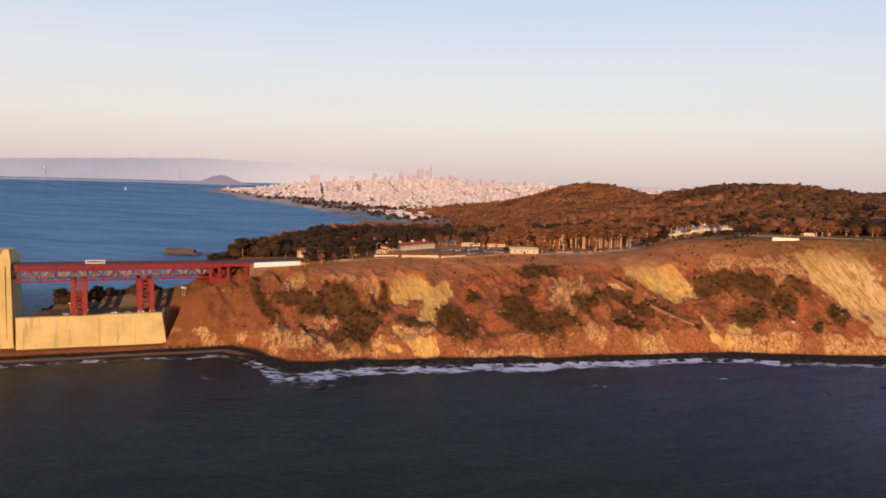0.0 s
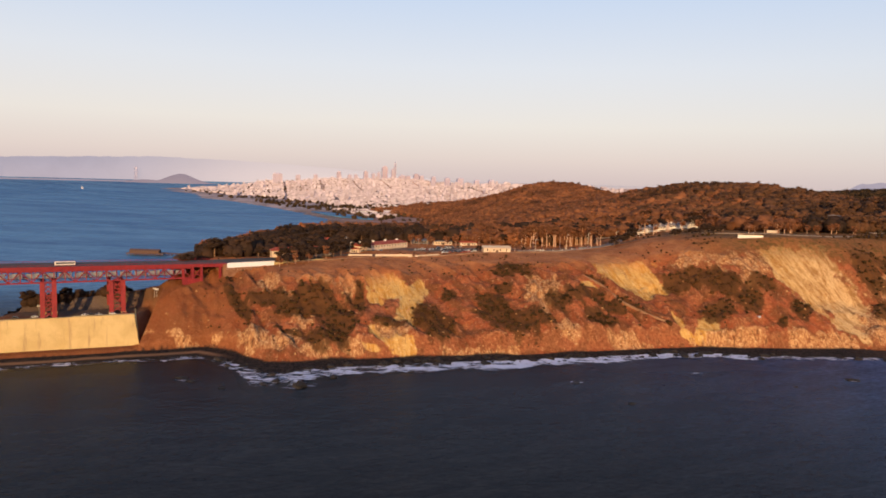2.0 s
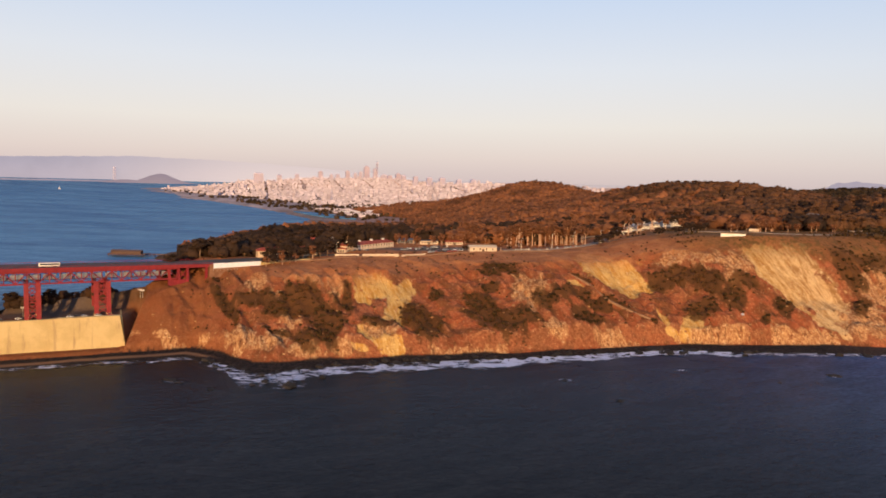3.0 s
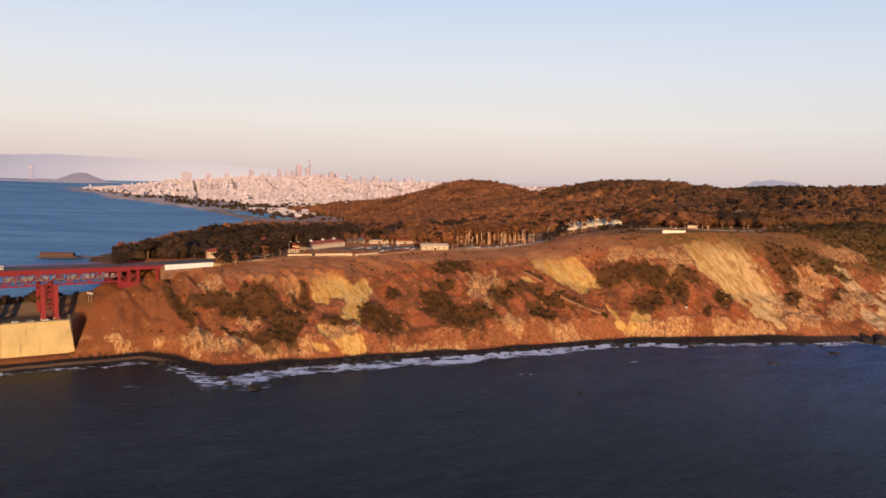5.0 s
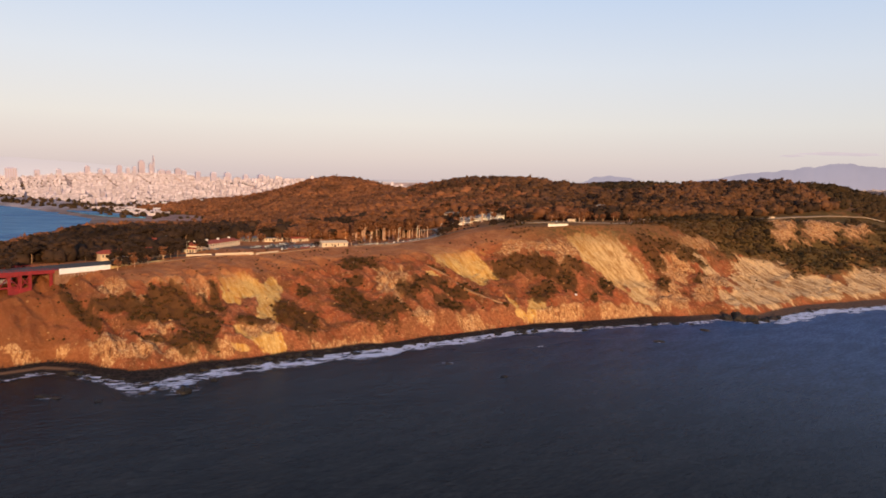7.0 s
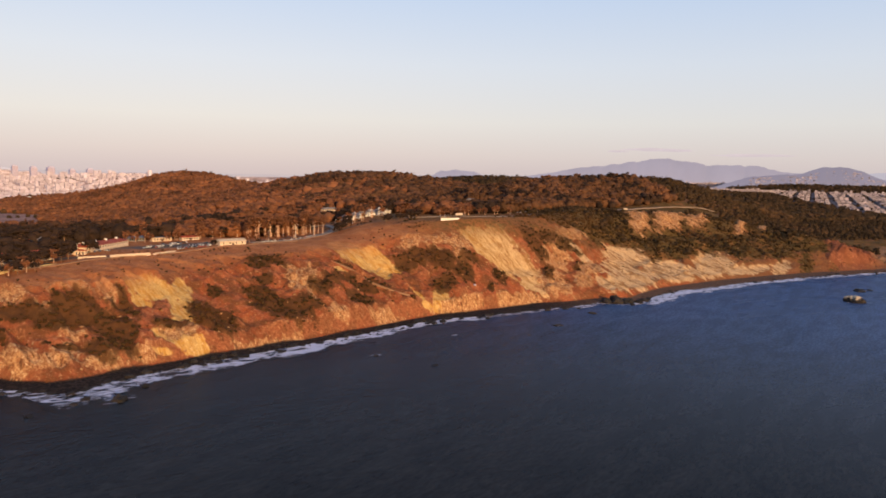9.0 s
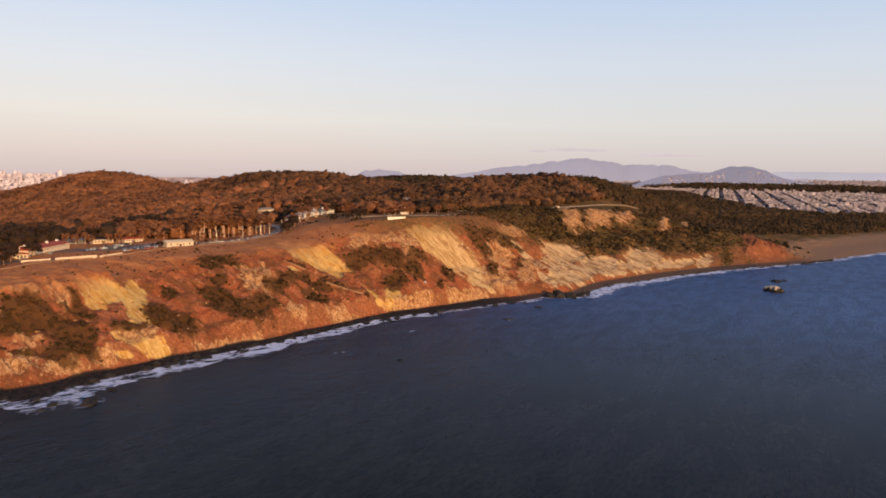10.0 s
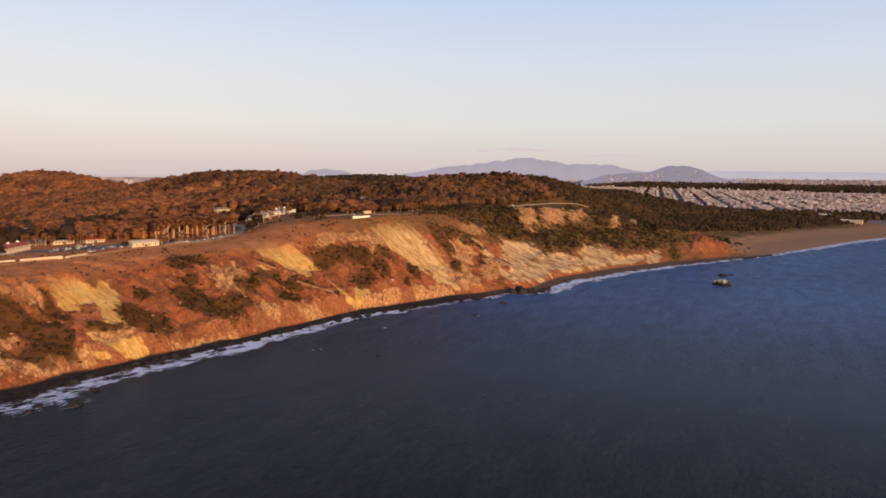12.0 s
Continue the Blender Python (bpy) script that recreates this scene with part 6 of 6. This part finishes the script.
BOX_V = np.array([(-.5, -.5, 0), (.5, -.5, 0), (.5, .5, 0), (-.5, .5, 0), (-.5, -.5, 1), (.5, -.5, 1), (.5, .5, 1), (-.5, .5, 1)])
BOX_F = np.array([(0, 1, 5, 4), (1, 2, 6, 5), (2, 3, 7, 6), (3, 0, 4, 7), (4, 5, 6, 7)])


def blocks(name, X, Y, W, D, H, turn, material, label, category="houses", sink=4.0):
    """Many small houses joined into one mesh."""
    Z = height(X, Y) - sink
    n = len(X)
    V = BOX_V[None] * np.stack([W, D, H + sink], -1)[:, None, :]
    c, s = np.cos(turn)[:, None], np.sin(turn)[:, None]
    V = np.stack([V[..., 0] * c - V[..., 1] * s + X[:, None], V[..., 0] * s + V[..., 1] * c + Y[:, None], V[..., 2] + Z[:, None]], -1)
    F = (BOX_F[None] + 8 * np.arange(n)[:, None, None]).reshape(-1, 4)
    return tagged(new(name, mesh_of(name, far(V.reshape(-1, 3)), F, material)), label, category, kind="stuff")


cy_ = np.random.default_rng(61)


def town(u0, u1, v0, v1, turn, du, dv, street_u, street_v, origin):
    """Plots on a street grid turned by an angle: streets every so many plots."""
    U, V = np.meshgrid(np.arange(u0, u1, du), np.arange(v0, v1, dv))
    iu, iv = np.meshgrid(np.arange(U.shape[1]), np.arange(U.shape[0]))
    keep = (iu % street_u != 0) & (iv % street_v != 0)
    U, V = U[keep], V[keep]
    c, s = math.cos(turn), math.sin(turn)
    return origin[0] + U * c - V * s, origin[1] + U * s + V * c


X, Y = town(-2600, 2400, 0, 4300, 0.16, 20, 27, 13, 6, (-200, 2750))
X, Y = X + cy_.uniform(-7, 7, X.shape), Y + cy_.uniform(-8, 8, Y.shape)
ok = (X - bay(Y) > np.where(Y < 4300, 360, 160)) & (wooded(X, Y) < 0.2) & (X < 2300) & (Y > 2700)
ok &= cy_.random(X.shape) < np.where(Y < 3300, 0.5, 0.85)
X, Y = X[ok], Y[ok]
n = len(X)
H = 7 + 8 * cy_.random(n) ** 2 + (cy_.random(n) < 0.05) * 22 * cy_.random(n)
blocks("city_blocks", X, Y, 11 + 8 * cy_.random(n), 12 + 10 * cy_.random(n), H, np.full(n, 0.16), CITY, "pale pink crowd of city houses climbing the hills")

X, Y = cy_.uniform(-600, 700, 1500), cy_.uniform(2300, 2800, 1500)
ok = (X - bay(Y) > 170) & (wooded(X, Y) < 0.2) & (fbm(X / 120.0, Y / 60.0, 121, 3) > 0.0)
X, Y = X[ok], Y[ok]
n = len(X)
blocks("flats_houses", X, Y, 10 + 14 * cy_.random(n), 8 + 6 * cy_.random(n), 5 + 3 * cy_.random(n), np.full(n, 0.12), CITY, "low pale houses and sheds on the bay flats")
for i, (x, y, w, l) in enumerate(((-180, 2480, 70, 16), (-90, 2560, 90, 18), (60, 2620, 110, 20), (180, 2500, 80, 18), (300, 2680, 90, 18), (-60, 2760, 60, 16), (380, 2420, 60, 16), (40, 2830, 100, 20), (120, 2900, 120, 20), (-20, 2920, 90, 18), (80, 2980, 110, 20), (180, 2800, 80, 18), (220, 3010, 100, 20))):
    z = ground_at(x, y)
    q = far(np.array([(x, y, z)]))[0]
    hall("flat_hall", pose(*q, 0, 0, 8), w, l, 9, "long low pale hall on the bay flats", PALE_TOWER, WHITE, 3.0, 1, 9, 3.0, "hall")

bm = bmesh.new()
ring = [bm.verts.new((-228 + 42 * math.cos(t) - 105 * math.sin(t) + 8 * math.sin(3 * t), 2370 + 190 * math.sin(t), 7.0)) for t in np.linspace(0, 2 * math.pi, 40, endpoint=False)]
low = [bm.verts.new((v.co.x, v.co.y, 1.0)) for v in ring]
bm.faces.new(ring)
for i in range(40):
    bm.faces.new((low[i], low[(i + 1) % 40], ring[(i + 1) % 40], ring[i]))
lagoon = part("lagoon", bm, SEA)
shallow = lagoon.data.attributes.new("bay", "FLOAT", "POINT")
shallow.data.foreach_set("value", np.ones(len(lagoon.data.vertices), np.float32))
tagged(lagoon, "still pale lagoon on the bay flats", "water", kind="structure")

# towers of the city's centre: x, y, width, depth, height of the top over the sea
SKYLINE = [
    (-187, 7000, 52, 50, 246), (-88, 7150, 20, 20, 292), (-110, 7160, 34, 30, 228), (-368, 7000, 42, 40, 196), (-300, 7100, 36, 34, 178), (-242, 6900, 36, 30, 190),
    (-600, 6700, 40, 40, 182), (-516, 6900, 36, 36, 160), (-1075, 6200, 80, 50, 150), (115, 6900, 50, 44, 182), (170, 7000, 40, 36, 168), (-20, 7100, 60, 44, 170), (33, 6800, 44, 40, 160)]
SKYLINE_NEAR = [(-790, 6500, 36, 34, 150), (-930, 6400, 40, 30, 140), (414, 5500, 44, 40, 150), (640, 5400, 40, 36, 142), (330, 5700, 40, 36, 150), (230, 5900, 36, 34, 156), (-440, 6600, 34, 30, 160), (520, 5300, 34, 30, 138)]
for i, (x, y, w, d, top) in enumerate(SKYLINE + SKYLINE_NEAR):
    z = ground_at(x, y)
    base, up = far(np.array([(x, y, z), (x, y, top)]))
    k = math.hypot(base[0] - HUB[0], base[1] - HUB[1]) / math.hypot(x - HUB[0], y - HUB[1])
    h = up[2] - base[2]
    pale = i % 3 != 0 or i > 12
    ob = thing("office_tower", pose(*base, 0, 0, 10), ("pale hazy" if pale else "dark hazy") + " office tower on the city skyline", "tower", "towers on the skyline")
    w, d = w * k, d * k
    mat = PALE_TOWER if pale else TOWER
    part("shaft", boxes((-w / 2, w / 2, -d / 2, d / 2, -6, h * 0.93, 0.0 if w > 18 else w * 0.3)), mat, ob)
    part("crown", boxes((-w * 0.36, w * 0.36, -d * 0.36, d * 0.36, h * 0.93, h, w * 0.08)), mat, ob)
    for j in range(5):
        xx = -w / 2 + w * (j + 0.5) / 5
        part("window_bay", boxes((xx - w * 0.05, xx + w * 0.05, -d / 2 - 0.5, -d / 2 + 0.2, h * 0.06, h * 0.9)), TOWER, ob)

# the western suburb in rows, with a belt of parkland across it
X, Y = town(0, 6600, -3200, 4600, 0.50, 12, 20, 13, 4, (2330, 1250))
belt = (X > 4050 + 0.25 * Y) & (X < 4420 + 0.25 * Y)
hem = np.interp(X, [2236, 2760, 3390, 3690, 3816, 4100], [1060, 1500, 2100, 2330, 2650, 9000])
ok = (Y < hem) & (Y > 1045 - 0.60 * (X - 2237)) & (Y - shore(X) > 240) & (wooded(X, Y) < 0.1) & ~belt & (X > 2280) & (Y < 6800) & ((X < 4800) | (cy_.random(X.shape) < 0.5)) & (cy_.random(X.shape) < 0.62)
X, Y = X[ok] + cy_.uniform(-2, 2, ok.sum()), Y[ok] + cy_.uniform(-3, 3, ok.sum())
n = len(X)
H = 5.0 + 5.0 * cy_.random(n) + (cy_.random(n) < 0.02) * 12
blocks("suburb_rows", X, Y, 7.5 + 3 * cy_.random(n), 10 + 4 * cy_.random(n), H, np.full(n, 0.50), SUBURB, "rows of pale suburban houses along straight streets")
X, Y = np.meshgrid(np.arange(4080, 5400, 34), np.arange(350, 3500, 34))
X, Y = (X + cy_.uniform(-9, 9, X.shape)).ravel(), (Y + cy_.uniform(-9, 9, Y.shape)).ravel()
ok = (X > 4070 + 0.25 * Y) & (X < 4400 + 0.25 * Y)
bake("park_trees", [(x, y, 2.0 + 0.8 * cy_.random(), cy_.random() * 6.28, int(cy_.integers(0, 8)), 1.0) for x, y in zip(X[ok], Y[ok])], FAR, LEAVES_OLIVE, "dark belt of parkland trees between the rows of houses")
# the wooded flank of the hill ends along the edge of the houses
X, Y = np.meshgrid(np.arange(2240, 4100, 30), np.arange(640, 3700, 30))
X, Y = (X + cy_.uniform(-11, 11, X.shape)).ravel(), (Y + cy_.uniform(-11, 11, Y.shape)).ravel()
hem = np.interp(X, [2236, 2760, 3390, 3690, 3816, 4100], [1060, 1500, 2100, 2330, 2650, 3000]) + 90 * fbm(X / 130.0, Y / 130.0, 121, 3)
ok = ((Y > hem) & (Y < hem + 800)) | ((Y < 1045 - 0.60 * (X - 2237)) & (Y - shore(X) > 215) & (X < 3000))
bake("flank_woods", [(x, y, 1.15 + 0.7 * cy_.random(), cy_.random() * 6.28, int(cy_.integers(0, 8)), 0.8) for x, y in zip(X[ok], Y[ok])], FAR, LEAVES_OLIVE, "dark woods on the flank above the suburban houses")
X, Y = np.meshgrid(np.arange(2280, 5200, 44), np.arange(650, 2900, 44))
X, Y = (X + cy_.uniform(-17, 17, X.shape)).ravel(), (Y + cy_.uniform(-17, 17, Y.shape)).ravel()
ok = fbm(X / 160.0, Y / 160.0, 109, 3) > -0.05
X, Y = X[ok], Y[ok]
bake("garden_trees", [(x, y, 0.6 + 0.4 * cy_.random(), cy_.random() * 6.28, int(cy_.integers(0, 8)), 0.9) for x, y in zip(X, Y)], FAR, LEAVES_OLIVE, "dark garden trees among the suburban houses")
hall("beach_house", pose(2240, 640, ground_at(2240, 640), 0, 0, 100), 60, 18, 12, "pale block of flats behind the beach", CREAM, WHITE, 0.0, 3, 10)
hall("beach_house", pose(2350, 760, ground_at(2350, 760), 0, 0, 100), 50, 18, 11, "white block of flats behind the beach", WHITE, WHITE, 0.0, 3, 8)


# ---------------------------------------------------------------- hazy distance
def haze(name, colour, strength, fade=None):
    """Land so far off that the air's glow, put in as emission, covers it; fade: a second colour, and the x where it
    begins and is reached.
    """
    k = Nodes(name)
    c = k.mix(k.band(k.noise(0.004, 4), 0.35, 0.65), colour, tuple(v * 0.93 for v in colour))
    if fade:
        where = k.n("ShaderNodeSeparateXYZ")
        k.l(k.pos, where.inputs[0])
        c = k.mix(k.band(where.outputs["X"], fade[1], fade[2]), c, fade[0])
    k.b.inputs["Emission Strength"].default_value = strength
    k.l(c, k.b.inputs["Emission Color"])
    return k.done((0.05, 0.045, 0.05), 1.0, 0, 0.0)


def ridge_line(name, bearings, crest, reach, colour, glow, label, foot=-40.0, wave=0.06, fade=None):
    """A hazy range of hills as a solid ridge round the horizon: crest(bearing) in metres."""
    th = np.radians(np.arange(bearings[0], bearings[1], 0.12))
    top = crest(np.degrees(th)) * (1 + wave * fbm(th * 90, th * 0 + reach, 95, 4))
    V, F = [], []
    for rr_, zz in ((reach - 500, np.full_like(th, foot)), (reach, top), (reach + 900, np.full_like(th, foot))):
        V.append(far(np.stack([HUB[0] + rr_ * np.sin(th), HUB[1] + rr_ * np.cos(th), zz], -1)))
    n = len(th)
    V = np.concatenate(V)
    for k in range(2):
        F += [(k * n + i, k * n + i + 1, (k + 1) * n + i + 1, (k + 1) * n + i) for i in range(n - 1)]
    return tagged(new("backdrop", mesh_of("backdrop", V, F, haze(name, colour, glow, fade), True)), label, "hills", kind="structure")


def humps(*peaks):
    def crest(b):
        z = np.zeros_like(b)
        for mid, wide, top in peaks:
            z = np.maximum(z, top * np.exp(-((b - mid) / wide) ** 2))
        return z
    return crest


def crest_line(bs, zs):
    return lambda b: np.interp(b, bs, zs)


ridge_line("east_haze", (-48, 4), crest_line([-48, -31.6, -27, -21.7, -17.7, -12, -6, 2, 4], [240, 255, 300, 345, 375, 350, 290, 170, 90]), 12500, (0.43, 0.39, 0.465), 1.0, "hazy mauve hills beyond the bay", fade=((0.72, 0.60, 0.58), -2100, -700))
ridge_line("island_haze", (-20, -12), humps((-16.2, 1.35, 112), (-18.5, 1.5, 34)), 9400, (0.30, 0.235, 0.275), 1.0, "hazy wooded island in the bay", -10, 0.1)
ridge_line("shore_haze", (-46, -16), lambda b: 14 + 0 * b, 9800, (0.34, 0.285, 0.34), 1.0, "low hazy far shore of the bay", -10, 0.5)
# glowing ridge added as haze, to cover the sea's far rim
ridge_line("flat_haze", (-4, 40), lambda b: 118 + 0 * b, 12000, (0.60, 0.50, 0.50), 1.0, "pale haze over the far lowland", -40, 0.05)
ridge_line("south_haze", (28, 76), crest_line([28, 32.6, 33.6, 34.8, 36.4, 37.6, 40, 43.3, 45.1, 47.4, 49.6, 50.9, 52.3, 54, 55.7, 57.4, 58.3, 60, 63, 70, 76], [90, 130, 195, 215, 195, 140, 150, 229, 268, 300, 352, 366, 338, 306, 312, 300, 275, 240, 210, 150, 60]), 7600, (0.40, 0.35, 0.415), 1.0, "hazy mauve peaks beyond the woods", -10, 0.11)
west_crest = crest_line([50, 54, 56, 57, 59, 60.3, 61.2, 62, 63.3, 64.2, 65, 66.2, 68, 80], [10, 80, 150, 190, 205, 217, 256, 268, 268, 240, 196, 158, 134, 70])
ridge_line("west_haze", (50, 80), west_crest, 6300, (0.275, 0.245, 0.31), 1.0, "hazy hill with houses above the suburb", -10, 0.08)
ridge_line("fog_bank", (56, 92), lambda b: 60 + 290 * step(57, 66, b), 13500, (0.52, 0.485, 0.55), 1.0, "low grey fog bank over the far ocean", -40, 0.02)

# houses up the far western hill
hb, hr = cy_.uniform(57, 71, 900), cy_.uniform(5900, 6260, 900)
hz = -10 + (west_crest(hb) + 10) * (1 - (6300 - hr) / 500) - 3
V = BOX_V[None] * np.stack([cy_.uniform(5, 10, 900), np.full(900, 12.0), np.full(900, 7.0)], -1)[:, None, :]
V = V + np.stack([HUB[0] + hr * np.sin(np.radians(hb)), HUB[1] + hr * np.cos(np.radians(hb)), hz], -1)[:, None, :]
F = (BOX_F[None] + 8 * np.arange(900)[:, None, None]).reshape(-1, 4)
tagged(new("hill_houses", mesh_of("hill_houses", far(V.reshape(-1, 3)), F, SUBURB)), "pale houses scattered up a far hill", "houses", kind="stuff")

# thin streaks of cloud low over the far peaks
# the streaks' brightness is emission as well
CLOUD = haze("cloud_streak", (0.70, 0.60, 0.62), 1.0)
for b, z, wide, tall in ((49.8, 332, 150, 9), (51.6, 326, 110, 7), (57.2, 300, 200, 8), (47.5, 318, 60, 5)):
    bm = bmesh.new()
    bmesh.ops.create_icosphere(bm, subdivisions=3, radius=1.0)
    for v in bm.verts:
        v.co *= 1 + 0.5 * noise.noise(v.co * 1.6 + Vector((b, 0, 0)))
        v.co = Vector((v.co.x * wide, v.co.y * 60, v.co.z * tall))
    ob = part("cloud", bm, CLOUD)
    ob.matrix_world = pose(HUB[0] + 4700 * math.sin(radians(b)), HUB[1] + 4700 * math.cos(radians(b)), z, 0, 0, -b)
    tagged(ob, "thin mauve streak of cloud low in the sky", "cloud", kind="structure")

# far bridge towers and sails on the bay
for x, y, top, w in ((-3585, 10000, 190, 26), (-5200, 9600, 170, 30)):
    base, up = far(np.array([(x, y, 0), (x, y, top)]))
    ob = thing("bridge_tower", pose(*base), "pale far bridge tower across the bay", "bridge tower", "far bridge towers")
    h, w = up[2] - base[2], w * 0.42
    for dx in (-w / 2, w / 2):
        part("leg", boxes((dx - 1.6, dx + 1.6, -2, 2, -3, h)), PALE_TOWER, ob)
    part("cross_beam", boxes((-w / 2, w / 2, -1.5, 1.5, h * 0.86, h * 0.92)), PALE_TOWER, ob)
    part("cross_beam", boxes((-w / 2, w / 2, -1.5, 1.5, h * 0.45, h * 0.5)), PALE_TOWER, ob)
base = far(np.array([(-2180, 5000, 0)]))[0]
boat = thing("sailing_boat", pose(*base, 0, 0, 30), "white sailing boat on the bay", "boat")
part("hull", boxes((-6, 6, -1.6, 1.6, -0.5, 1.4, 0.3)), WHITE, boat)
part("mast", tube(bmesh.new(), (0.5, 0, 1), (0.5, 0, 17), 0.15, 0.1), STEEL, boat)
bm = bmesh.new()
v = [bm.verts.new(p) for p in ((0.4, -0.05, 2), (-5.4, -0.05, 2.2), (0.4, -0.05, 16.5), (0.4, 0.05, 2), (-5.4, 0.05, 2.2), (0.4, 0.05, 16.5))]
for f in ((0, 1, 2), (5, 4, 3), (0, 3, 4, 1), (1, 4, 5, 2), (2, 5, 3, 0)):
    bm.faces.new([v[i] for i in f])
part("sail", bm, WHITE, boat)
